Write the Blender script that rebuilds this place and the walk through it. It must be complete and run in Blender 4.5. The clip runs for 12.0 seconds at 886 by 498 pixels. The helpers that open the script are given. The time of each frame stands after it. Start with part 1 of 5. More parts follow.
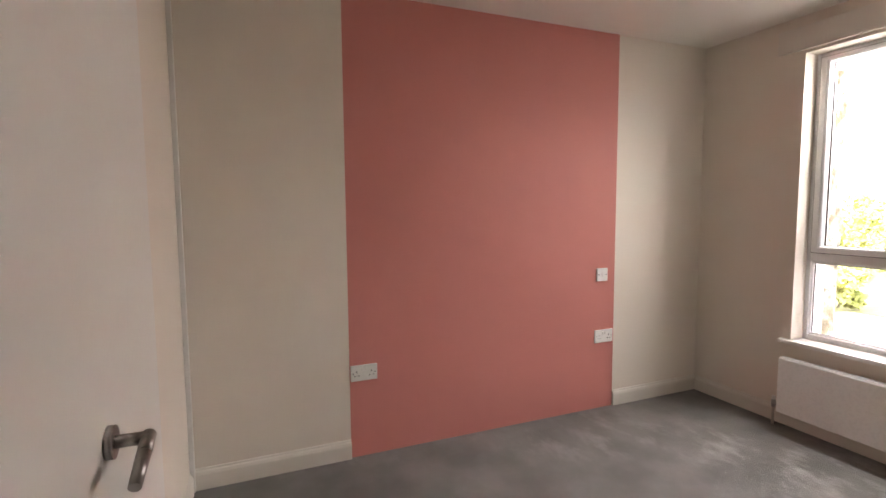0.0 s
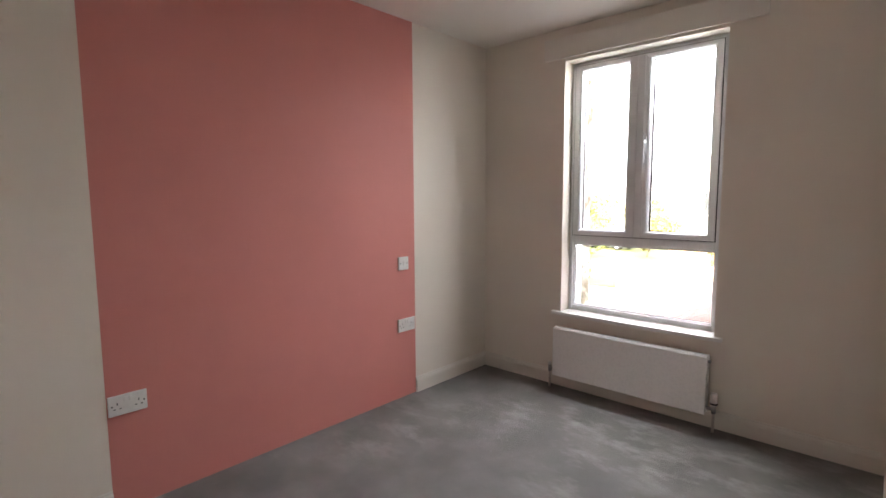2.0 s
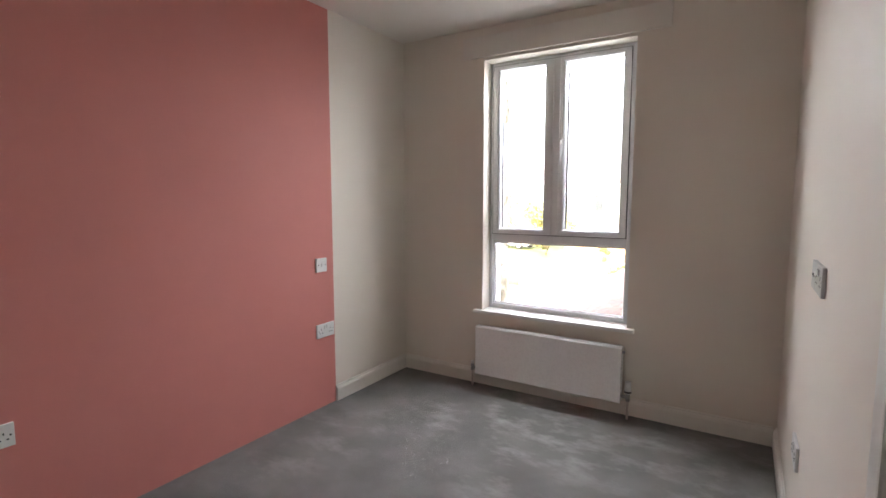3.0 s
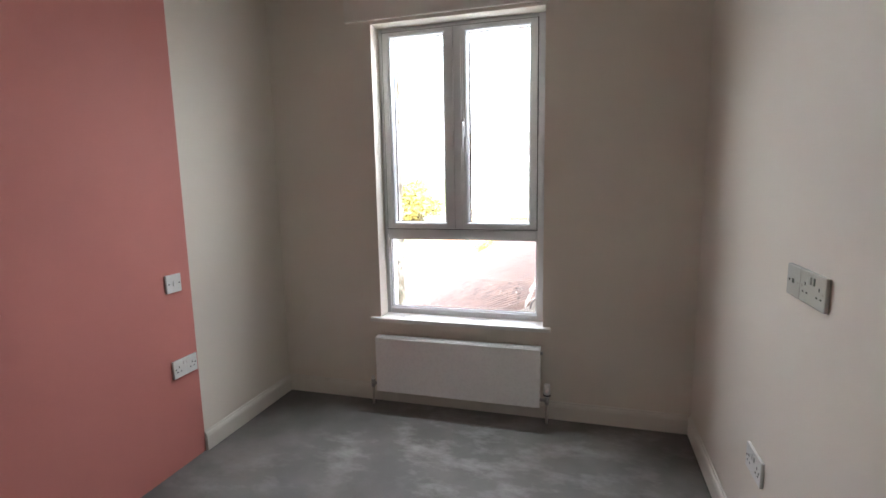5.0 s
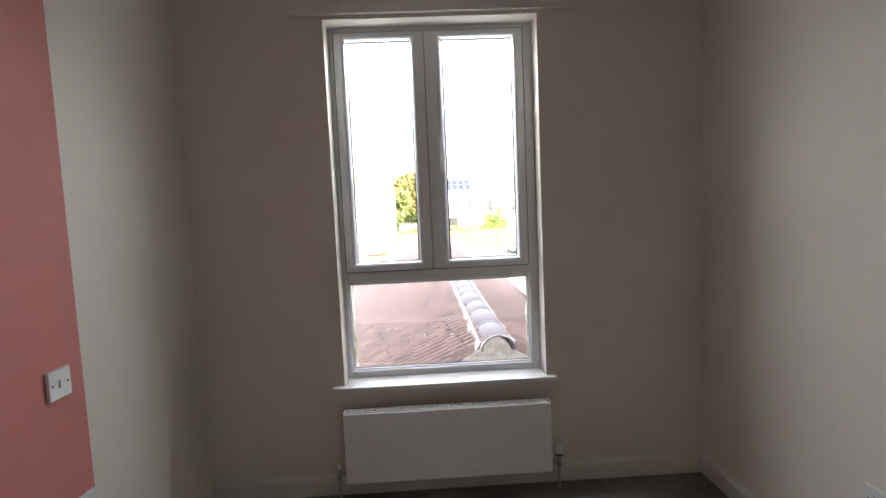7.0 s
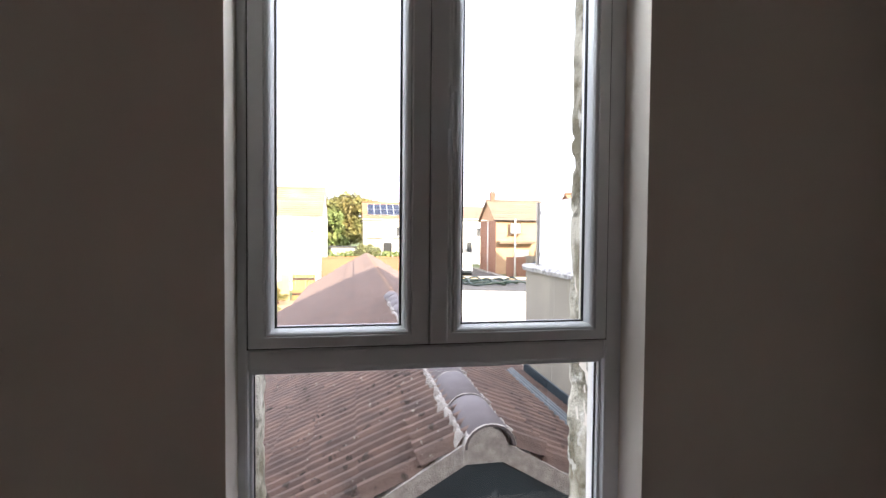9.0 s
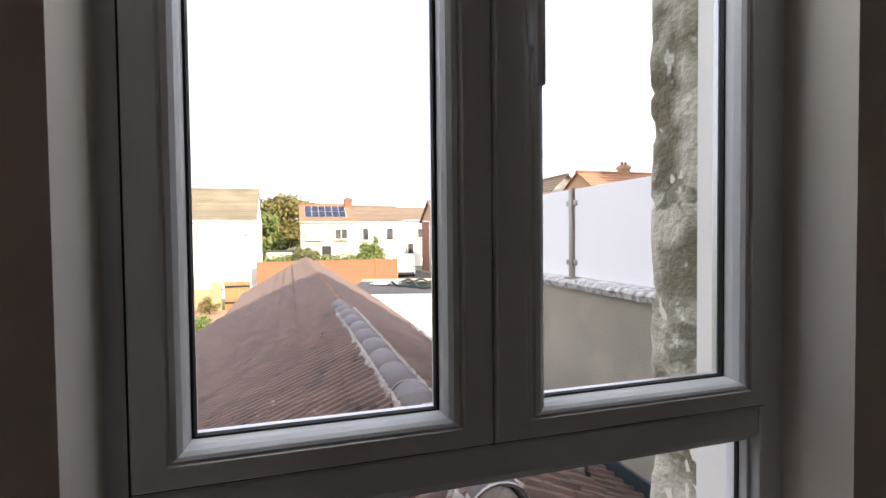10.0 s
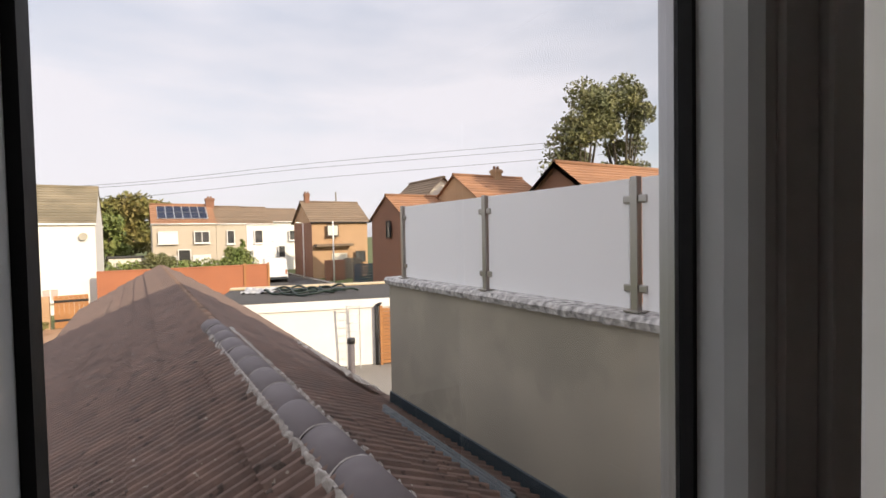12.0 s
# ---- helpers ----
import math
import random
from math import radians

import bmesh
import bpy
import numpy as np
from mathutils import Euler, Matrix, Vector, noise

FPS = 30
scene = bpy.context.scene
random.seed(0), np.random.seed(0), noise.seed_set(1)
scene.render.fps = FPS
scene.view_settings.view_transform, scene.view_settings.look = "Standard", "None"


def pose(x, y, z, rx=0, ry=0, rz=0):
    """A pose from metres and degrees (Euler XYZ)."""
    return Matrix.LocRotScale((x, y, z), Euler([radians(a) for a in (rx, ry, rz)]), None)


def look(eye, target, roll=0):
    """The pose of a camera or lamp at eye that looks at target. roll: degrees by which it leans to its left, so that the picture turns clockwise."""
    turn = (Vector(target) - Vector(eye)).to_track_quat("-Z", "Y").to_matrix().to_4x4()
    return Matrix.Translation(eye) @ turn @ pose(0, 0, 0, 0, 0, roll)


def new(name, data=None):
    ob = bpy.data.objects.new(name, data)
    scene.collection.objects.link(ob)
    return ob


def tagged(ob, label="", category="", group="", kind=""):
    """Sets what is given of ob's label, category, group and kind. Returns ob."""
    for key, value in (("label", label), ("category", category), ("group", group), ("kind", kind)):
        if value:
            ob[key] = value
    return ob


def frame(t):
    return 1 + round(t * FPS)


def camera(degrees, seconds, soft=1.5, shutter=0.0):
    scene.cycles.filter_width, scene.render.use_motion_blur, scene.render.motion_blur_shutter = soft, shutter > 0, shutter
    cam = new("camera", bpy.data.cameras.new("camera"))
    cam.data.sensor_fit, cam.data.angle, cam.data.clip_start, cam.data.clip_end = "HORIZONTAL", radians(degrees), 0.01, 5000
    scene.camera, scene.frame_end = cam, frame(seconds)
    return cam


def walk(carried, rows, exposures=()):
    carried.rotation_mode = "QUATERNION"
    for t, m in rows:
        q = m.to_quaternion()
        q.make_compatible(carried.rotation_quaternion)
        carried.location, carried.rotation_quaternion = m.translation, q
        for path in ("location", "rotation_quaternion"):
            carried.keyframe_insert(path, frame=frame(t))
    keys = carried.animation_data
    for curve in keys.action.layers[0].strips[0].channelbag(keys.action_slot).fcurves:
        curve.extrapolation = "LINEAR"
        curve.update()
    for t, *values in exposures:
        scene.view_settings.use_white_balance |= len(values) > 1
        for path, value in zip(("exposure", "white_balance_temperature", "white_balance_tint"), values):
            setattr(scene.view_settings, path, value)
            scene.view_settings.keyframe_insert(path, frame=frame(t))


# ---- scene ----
cam = camera(83.9, 12.0)
PATH = [
    (0, (1.435, -3.097, 1.358), (-0.402, -2.325, 1.187), -0.4),
    (0.5, (1.336, -3.096, 1.36), (-0.359, -2.051, 1.176), 0.3),
    (1, (1.293, -3.065, 1.338), (-0.337, -1.92, 1.167), 0.0),
    (1.5, (1.239, -3.074, 1.332), (-0.278, -1.783, 1.153), -0.5),
    (2, (1.229, -3.068, 1.328), (-0.116, -1.602, 1.123), -0.3),
    (2.5, (1.169, -3.082, 1.3), (0.054, -1.433, 1.107), 0.9),
    (4.5, (0.846, -2.814, 1.374), (-0.061, -1.05, 1.117), -2.5),
    (5, (0.723, -2.713, 1.377), (0.173, -0.812, 1.087), -1.1),
    (5.5, (0.474, -2.609, 1.36), (0.168, -0.646, 1.132), -2.0),
    (6, (0.357, -2.541, 1.359), (0.19, -0.557, 1.167), -0.4),
    (6.5, (0.134, -2.484, 1.371), (0.084, -0.493, 1.197), -1.8),
    (8.5, (-0.182, -1.42, 1.31), (0.136, 0.553, 1.217), 0.3),
    (9, (-0.192, -1.103, 1.342), (0.156, 0.866, 1.281), 0.5),
    (9.5, (-0.257, -0.766, 1.351), (0.208, 1.178, 1.303), 0.5),
    (10, (-0.267, -0.504, 1.349), (0.318, 1.409, 1.292), -0.6),
    (10.5, (-0.284, -0.273, 1.407), (0.223, 1.675, 1.387), -0.4),
    (11, (-0.314, -0.149, 1.426), (0.138, 1.799, 1.388), -0.0),
    (11.5, (-0.358, -0.052, 1.437), (0.371, 1.81, 1.389), -0.9),
    (12, (-0.356, -0.032, 1.432), (0.690, 1.673, 1.37), -1.1),
]
walk(cam, [(t, look(eye, target, roll)) for t, eye, target, roll in PATH],
     exposures=[(0, 4.05, 7300, 13), (1.0, 3.9, 6900, 10), (2.5, 3.85, 6500, 9), (4.5, 3.75, 6200, 5), (5.5, 3.3, 6300, 6), (6.7, 3.2, 6200, 5), (8.3, 2.25, 6200, 8),
                (9.0, 1.95, 6200, 8), (9.5, 1.65, 6300, 9), (10.0, 1.25, 6400, 10), (10.5, 0.55, 6500, 10), (11.0, 0.45, 6700, 10), (12, 0.35, 6800, 9)])

# ---------------------------------------------------------------- world and sun
SUN_EL, SUN_AZ = radians(23), radians(160)   # azimuth clockwise from +y
world = bpy.data.worlds.new("sky")
scene.world = world
world.use_nodes = True
wn, wl = world.node_tree.nodes, world.node_tree.links
sky = wn.new("ShaderNodeTexSky")
sky.sky_type, sky.sun_disc = "NISHITA", False
sky.sun_elevation, sky.sun_rotation = SUN_EL, SUN_AZ
sky.air_density, sky.dust_density, sky.ozone_density = 1.0, 2.0, 1.0
cl_map, cl_co = wn.new("ShaderNodeMapping"), wn.new("ShaderNodeTexCoord")
cl_map.inputs["Scale"].default_value = (1.0, 1.0, 4.0)
cl_noise = wn.new("ShaderNodeTexNoise")
cl_noise.inputs["Scale"].default_value, cl_noise.inputs["Detail"].default_value = 1.6, 6
cl_ramp = wn.new("ShaderNodeValToRGB")
cl_ramp.color_ramp.elements[0].position, cl_ramp.color_ramp.elements[1].position = 0.30, 0.62
cl_ramp.color_ramp.elements[0].color, cl_ramp.color_ramp.elements[1].color = (0.45, 0.45, 0.45, 1), (0.95, 0.95, 0.95, 1)
cl_mix = wn.new("ShaderNodeMix")
cl_mix.data_type = "RGBA"
cl_mix.inputs["B"].default_value = (6.3, 6.15, 6.8, 1)
wl.new(cl_co.outputs["Generated"], cl_map.inputs["Vector"])
wl.new(cl_map.outputs["Vector"], cl_noise.inputs["Vector"])
wl.new(cl_noise.outputs["Fac"], cl_ramp.inputs["Fac"])
wl.new(cl_ramp.outputs["Color"], cl_mix.inputs["Factor"])
wl.new(sky.outputs["Color"], cl_mix.inputs["A"])
# overcast-like brightening towards the zenith, added to lift the room's light
zen_xyz, zen_map, zen_mul = wn.new("ShaderNodeSeparateXYZ"), wn.new("ShaderNodeMapRange"), wn.new("ShaderNodeVectorMath")
zen_map.interpolation_type = "SMOOTHSTEP"
zen_map.inputs["From Min"].default_value, zen_map.inputs["From Max"].default_value = 0.30, 1.0
zen_map.inputs["To Min"].default_value, zen_map.inputs["To Max"].default_value = 1.0, 2.2
zen_mul.operation = "MULTIPLY"
wl.new(cl_co.outputs["Generated"], zen_xyz.inputs["Vector"])
wl.new(zen_xyz.outputs["Z"], zen_map.inputs["Value"])
wl.new(cl_mix.outputs["Result"], zen_mul.inputs[0])
wl.new(zen_map.outputs["Result"], zen_mul.inputs[1])
wl.new(zen_mul.outputs["Vector"], wn["Background"].inputs["Color"])
wn["Background"].inputs["Strength"].default_value = 0.12

sun = new("sun", bpy.data.lights.new("sun", "SUN"))
sun.data.energy, sun.data.angle, sun.data.color = 4.0, radians(0.6), (1.0, 0.86, 0.68)
sun_from = Vector((math.sin(SUN_AZ) * math.cos(SUN_EL), math.cos(SUN_AZ) * math.cos(SUN_EL), math.sin(SUN_EL)))
sun.matrix_world = look(sun_from * 60, (0, 0, 0))

# area lamp added at the window head, filling in the room's daylight
fill_lamp = new("window_skylight", bpy.data.lights.new("window_skylight", "AREA"))
fill_lamp.data.shape, fill_lamp.data.size, fill_lamp.data.size_y = "RECTANGLE", 0.94, 0.10
fill_lamp.data.energy, fill_lamp.data.spread, fill_lamp.data.color = 1.5, radians(130), (0.93, 0.96, 1.0)
fill_lamp.matrix_world = look((0.022, 0.265, 2.200), (0.022, -0.535, 1.45))


# ---------------------------------------------------------------- materials
def material(name, base, second=None, rough=0.7, metal=0.0, scale=8.0, fine=120.0, bump=0.15, depth=0.004, spread=0.5,
             obj_random=0.0, island=0.0, spec=0.4):
    """A procedural surface: two colours mixed by a broad noise, fine grain in bump, small random shifts by piece."""
    m = bpy.data.materials.new(name)
    m.use_nodes = True
    n, l = m.node_tree.nodes, m.node_tree.links
    b = n["Principled BSDF"]
    b.inputs["Metallic"].default_value = metal
    b.inputs["Specular IOR Level"].default_value = spec
    co = n.new("ShaderNodeTexCoord")
    big, small = n.new("ShaderNodeTexNoise"), n.new("ShaderNodeTexNoise")
    geo = n.new("ShaderNodeNewGeometry")
    big.inputs["Scale"].default_value, big.inputs["Detail"].default_value = scale, 5
    small.inputs["Scale"].default_value, small.inputs["Detail"].default_value = fine, 3
    for t in (big, small):
        l.new(geo.outputs["Position"], t.inputs["Vector"])
    ramp = n.new("ShaderNodeValToRGB")
    ramp.color_ramp.elements[0].position, ramp.color_ramp.elements[1].position = 0.5 - spread / 2, 0.5 + spread / 2
    second = second or tuple(c * 0.88 for c in base)
    ramp.color_ramp.elements[0].color, ramp.color_ramp.elements[1].color = (*base, 1), (*second, 1)
    l.new(big.outputs["Fac"], ramp.inputs["Fac"])
    colour = ramp.outputs["Color"]
    if obj_random or island:
        hsv, mr = n.new("ShaderNodeHueSaturation"), n.new("ShaderNodeMapRange")
        amount = obj_random or island
        mr.inputs["To Min"].default_value, mr.inputs["To Max"].default_value = 1 - amount, 1 + amount
        if obj_random:
            info = n.new("ShaderNodeObjectInfo")
            l.new(info.outputs["Random"], mr.inputs["Value"])
        else:
            l.new(geo.outputs["Random Per Island"], mr.inputs["Value"])
        l.new(mr.outputs["Result"], hsv.inputs["Value"])
        l.new(colour, hsv.inputs["Color"])
        colour = hsv.outputs["Color"]
    l.new(colour, b.inputs["Base Color"])
    rr = n.new("ShaderNodeMapRange")
    rr.inputs["To Min"].default_value, rr.inputs["To Max"].default_value = max(0.03, rough - 0.08), min(1, rough + 0.08)
    l.new(small.outputs["Fac"], rr.inputs["Value"])
    l.new(rr.outputs["Result"], b.inputs["Roughness"])
    if bump:
        bp = n.new("ShaderNodeBump")
        bp.inputs["Strength"].default_value, bp.inputs["Distance"].default_value = bump, depth
        l.new(small.outputs["Fac"], bp.inputs["Height"])
        l.new(bp.outputs["Normal"], b.inputs["Normal"])
    return m


def glass_material(name, rough=0.0, tint=(1, 1, 1)):
    m = bpy.data.materials.new(name)
    m.use_nodes = True
    b = m.node_tree.nodes["Principled BSDF"]
    b.inputs["Base Color"].default_value = (*tint, 1)
    b.inputs["Transmission Weight"].default_value, b.inputs["Roughness"].default_value, b.inputs["IOR"].default_value = 1, rough, 1.45
    return m


M_WALL = material("cream_wall_paint", (0.79, 0.725, 0.645), (0.76, 0.695, 0.615), rough=0.6, scale=1.5, fine=260, bump=0.08, depth=0.001, spread=0.7)
M_PINK = material("pink_wall_paint", (0.62, 0.235, 0.205), (0.59, 0.22, 0.195), rough=0.65, scale=1.4, fine=260, bump=0.1, depth=0.001, spread=0.7)
M_CEIL = material("white_ceiling_paint", (0.80, 0.755, 0.70), (0.77, 0.725, 0.67), rough=0.7, scale=1.2, fine=200, bump=0.06, depth=0.001)
M_GLOSS = material("white_satin_paint", (0.80, 0.78, 0.74), (0.76, 0.74, 0.70), rough=0.35, scale=3, fine=90, bump=0.03, depth=0.001)
M_SKIRT = material("cream_skirting_paint", (0.76, 0.72, 0.66), (0.73, 0.69, 0.63), rough=0.45, scale=3, fine=90, bump=0.03, depth=0.001)
M_UPVC = material("white_window_plastic", (0.78, 0.79, 0.80), (0.74, 0.75, 0.76), rough=0.32, scale=4, fine=60, bump=0.02, depth=0.0005)
M_GASKET = material("black_rubber_gasket", (0.015, 0.015, 0.017), rough=0.6, scale=10, bump=0.05)
M_SPACER = material("silver_spacer_bar", (0.6, 0.6, 0.62), rough=0.35, metal=0.9, scale=10, bump=0.0)
M_RAD = material("white_radiator_enamel", (0.90, 0.90, 0.89), (0.88, 0.88, 0.87), rough=0.28, scale=5, fine=80, bump=0.02, depth=0.0005)
M_PLASTIC = material("white_switch_plastic", (0.80, 0.79, 0.77), rough=0.3, scale=20, bump=0.0)
M_DARK = material("dark_plastic", (0.02, 0.02, 0.02), rough=0.5, scale=20, bump=0.0)
M_STEEL = material("brushed_steel", (0.42, 0.40, 0.38), (0.36, 0.34, 0.32), rough=0.34, metal=1.0, scale=30, fine=300, bump=0.04, depth=0.0006)
M_CHROME = material("satin_chrome_plate", (0.44, 0.435, 0.43), (0.40, 0.395, 0.39), rough=0.42, metal=1.0, scale=20, bump=0.0)
M_PLATE = material("dull_metal_plate", (0.48, 0.47, 0.46), (0.44, 0.43, 0.42), rough=0.45, metal=0.4, scale=20, bump=0.0)
M_COPPER = material("painted_copper_pipe", (0.55, 0.5, 0.46), rough=0.4, scale=20, bump=0.02)
M_GLASS = glass_material("window_glass")
M_CARPET = material("grey_carpet_pile", (0.19, 0.182, 0.175), (0.25, 0.24, 0.232), rough=0.95, scale=3.2, fine=420, bump=0.7, depth=0.006, spread=0.28, spec=0.1)
def brushed(m):
    """Lighter brushed streaks over a carpet, stretched along one way, in scattered patches."""
    n, l = m.node_tree.nodes, m.node_tree.links
    b = n["Principled BSDF"]
    src = b.inputs["Base Color"].links[0].from_socket
    geo, mp = n.new("ShaderNodeNewGeometry"), n.new("ShaderNodeMapping")
    mp.inputs["Rotation"].default_value, mp.inputs["Scale"].default_value = (0, 0, radians(28)), (1.0, 1.7, 1.0)
    a, c = n.new("ShaderNodeTexNoise"), n.new("ShaderNodeTexNoise")
    a.inputs["Scale"].default_value, a.inputs["Detail"].default_value, a.inputs["Roughness"].default_value = 3.4, 7, 0.65
    c.inputs["Scale"].default_value, c.inputs["Detail"].default_value = 0.85, 2
    l.new(geo.outputs["Position"], mp.inputs["Vector"])
    l.new(mp.outputs["Vector"], a.inputs["Vector"])
    l.new(geo.outputs["Position"], c.inputs["Vector"])
    ra, rc, mul, mix = n.new("ShaderNodeMapRange"), n.new("ShaderNodeMapRange"), n.new("ShaderNodeMath"), n.new("ShaderNodeMix")
    ra.inputs["From Min"].default_value, ra.inputs["From Max"].default_value = 0.49, 0.66
    rc.inputs["From Min"].default_value, rc.inputs["From Max"].default_value = 0.44, 0.60
    l.new(a.outputs["Fac"], ra.inputs["Value"])
    l.new(c.outputs["Fac"], rc.inputs["Value"])
    mul.operation = "MULTIPLY"
    l.new(ra.outputs["Result"], mul.inputs[0])
    l.new(rc.outputs["Result"], mul.inputs[1])
    mix.data_type = "RGBA"
    mix.inputs["B"].default_value = (0.36, 0.35, 0.335, 1)
    l.new(mul.outputs["Value"], mix.inputs["Factor"])
    l.new(src, mix.inputs["A"])
    l.new(mix.outputs["Result"], b.inputs["Base Color"])


def lichen(m, colour, level=0.66, scale=26.0, amount=0.75):
    """Scattered pale lichen and splashes."""
    n, l = m.node_tree.nodes, m.node_tree.links
    b = n["Principled BSDF"]
    src = b.inputs["Base Color"].links[0].from_socket
    geo, a, ra, mix = n.new("ShaderNodeNewGeometry"), n.new("ShaderNodeTexNoise"), n.new("ShaderNodeMapRange"), n.new("ShaderNodeMix")
    a.inputs["Scale"].default_value, a.inputs["Detail"].default_value, a.inputs["Roughness"].default_value = scale, 4, 0.6
    ra.inputs["From Min"].default_value, ra.inputs["From Max"].default_value, ra.inputs["To Max"].default_value = level, level + 0.05, amount
    l.new(geo.outputs["Position"], a.inputs["Vector"])
    l.new(a.outputs["Fac"], ra.inputs["Value"])
    mix.data_type = "RGBA"
    mix.inputs["B"].default_value = (*colour, 1)
    l.new(ra.outputs["Result"], mix.inputs["Factor"])
    l.new(src, mix.inputs["A"])
    l.new(mix.outputs["Result"], b.inputs["Base Color"])


brushed(M_CARPET)
M_TILE = material("weathered_roof_tile", (0.205, 0.138, 0.112), (0.10, 0.078, 0.070), rough=0.85, scale=5, fine=60, bump=0.5, depth=0.006, spread=0.5, obj_random=0.09)
M_TILE_FAR = material("weathered_roof_tile_far", (0.205, 0.138, 0.112), (0.10, 0.078, 0.070), rough=0.85, scale=5, fine=60, bump=0.5, depth=0.006, spread=0.5, island=0.09)
M_RIDGE = material("grey_ridge_tile", (0.15, 0.135, 0.14), (0.12, 0.105, 0.11), rough=0.7, scale=7, fine=140, bump=0.25, depth=0.003, obj_random=0.08)
M_RIDGE_OLD = material("mossy_ridge_tile", (0.23, 0.13, 0.088), (0.13, 0.095, 0.065), rough=0.9, scale=9, fine=60, bump=0.5, depth=0.006, obj_random=0.15)
M_MORTAR = material("pale_mortar", (0.48, 0.46, 0.43), (0.25, 0.23, 0.21), rough=0.95, scale=25, fine=120, bump=0.8, depth=0.008)
M_RENDER = material("grey_cement_render", (0.42, 0.385, 0.305), (0.29, 0.27, 0.22), rough=0.9, scale=1.6, fine=90, bump=0.35, depth=0.003, spread=0.55)
M_COPING = material("rough_cement_coping", (0.70, 0.69, 0.67), (0.20, 0.195, 0.19), rough=0.9, scale=22, fine=60, bump=0.8, depth=0.01, spread=0.35)
M_LEAD = material("dark_lead_flashing", (0.07, 0.10, 0.12), (0.12, 0.15, 0.17), rough=0.7, metal=0.1, scale=8, fine=50, bump=0.3, depth=0.004)
M_SLATE = material("dark_slate_cladding", (0.022, 0.036, 0.044), (0.035, 0.05, 0.06), rough=0.55, scale=6, fine=60, bump=0.25, depth=0.003)
M_STONE = material("patched_stone_reveal", (0.56, 0.53, 0.44), (0.19, 0.17, 0.115), rough=0.95, scale=6, fine=55, bump=0.9, depth=0.012, spread=0.16)
M_WHITE_EXT = material("white_painted_render", (0.80, 0.78, 0.74), (0.74, 0.72, 0.68), rough=0.8, scale=1.2, fine=50, bump=0.15, depth=0.003)
M_CREAM_EXT = material("cream_painted_render", (0.72, 0.69, 0.62), (0.66, 0.63, 0.56), rough=0.85, scale=0.6, fine=30, bump=0.15, depth=0.004)
M_BRICK = material("red_brown_brick", (0.28, 0.14, 0.088), (0.20, 0.105, 0.07), rough=0.9, scale=1.5, fine=14, bump=0.3, depth=0.006)
M_BRICK_Y = material("yellow_buff_brick", (0.49, 0.32, 0.19), (0.41, 0.26, 0.15), rough=0.9, scale=1.5, fine=14, bump=0.3, depth=0.006)
M_BRICK_WALL = material("orange_brick_garden_wall", (0.43, 0.165, 0.085), (0.33, 0.125, 0.07), rough=0.9, scale=1.0, fine=12, bump=0.3, depth=0.006)
M_PEBBLE = material("pebble_dash_grey", (0.52, 0.45, 0.36), (0.46, 0.40, 0.32), rough=0.95, scale=1.5, fine=30, bump=0.4, depth=0.008)
M_ROOF_BRN = material("brown_concrete_roof", (0.23, 0.165, 0.11), (0.15, 0.11, 0.075), rough=0.9, scale=1.2, fine=9, bump=0.4, depth=0.02, island=0.15)
M_ROOF_OR = material("orange_clay_roof", (0.33, 0.17, 0.09), (0.23, 0.12, 0.07), rough=0.9, scale=1.2, fine=9, bump=0.4, depth=0.02, island=0.15)
M_ROOF_MOSS = material("mossy_tile_roof", (0.26, 0.215, 0.145), (0.14, 0.12, 0.08), rough=0.95, scale=1.2, fine=7, bump=0.5, depth=0.02, island=0.12)
M_SOLAR = material("solar_panel_glass", (0.02, 0.03, 0.07), (0.035, 0.05, 0.10), rough=0.25, scale=2, bump=0.0)
M_PANE_FAR = material("dark_window_pane", (0.03, 0.035, 0.04), (0.10, 0.10, 0.10), rough=0.08, scale=0.9, bump=0.0, spread=0.3)
M_FROST = material("frosted_glass", (0.89, 0.90, 0.92), (0.86, 0.87, 0.89), rough=0.4, scale=1.5, bump=0.0)
M_ROOF_FELT = material("dark_roof_felt", (0.05, 0.048, 0.046), (0.08, 0.075, 0.07), rough=0.9, scale=1.5, fine=80, bump=0.4, depth=0.004)
M_ASPHALT = material("asphalt", (0.055, 0.052, 0.05), (0.085, 0.08, 0.075), rough=0.9, scale=0.5, fine=40, bump=0.3)
M_PAVE = material("pale_pavement", (0.25, 0.23, 0.20), (0.20, 0.185, 0.165), rough=0.9, scale=0.8, fine=30, bump=0.3)
M_GRASS = material("garden_grass", (0.075, 0.11, 0.03), (0.13, 0.13, 0.05), rough=0.95, scale=0.35, fine=12, bump=0.6, depth=0.03)
M_EARTH = material("dry_earth", (0.40, 0.24, 0.14), (0.30, 0.19, 0.115), rough=0.95, scale=2.5, fine=30, bump=0.6, depth=0.02)
M_BLIND = material("pale_red_blind", (0.66, 0.36, 0.32), (0.72, 0.50, 0.45), rough=0.8, scale=3, bump=0.0)
M_LEAF = material("green_leaves", (0.12, 0.19, 0.05), (0.21, 0.21, 0.065), rough=0.7, scale=0.8, bump=0.0, island=0.35)
M_LEAF_AUT = material("autumn_leaves", (0.23, 0.165, 0.05), (0.13, 0.155, 0.05), rough=0.7, scale=0.5, bump=0.0, island=0.3)
M_LEAF_GREY = material("grey_green_leaves", (0.13, 0.15, 0.075), (0.22, 0.20, 0.075), rough=0.7, scale=0.6, bump=0.0, island=0.4)
M_BARK = material("tree_bark", (0.10, 0.08, 0.06), (0.06, 0.05, 0.04), rough=0.95, scale=6, fine=40, bump=0.7, depth=0.02)
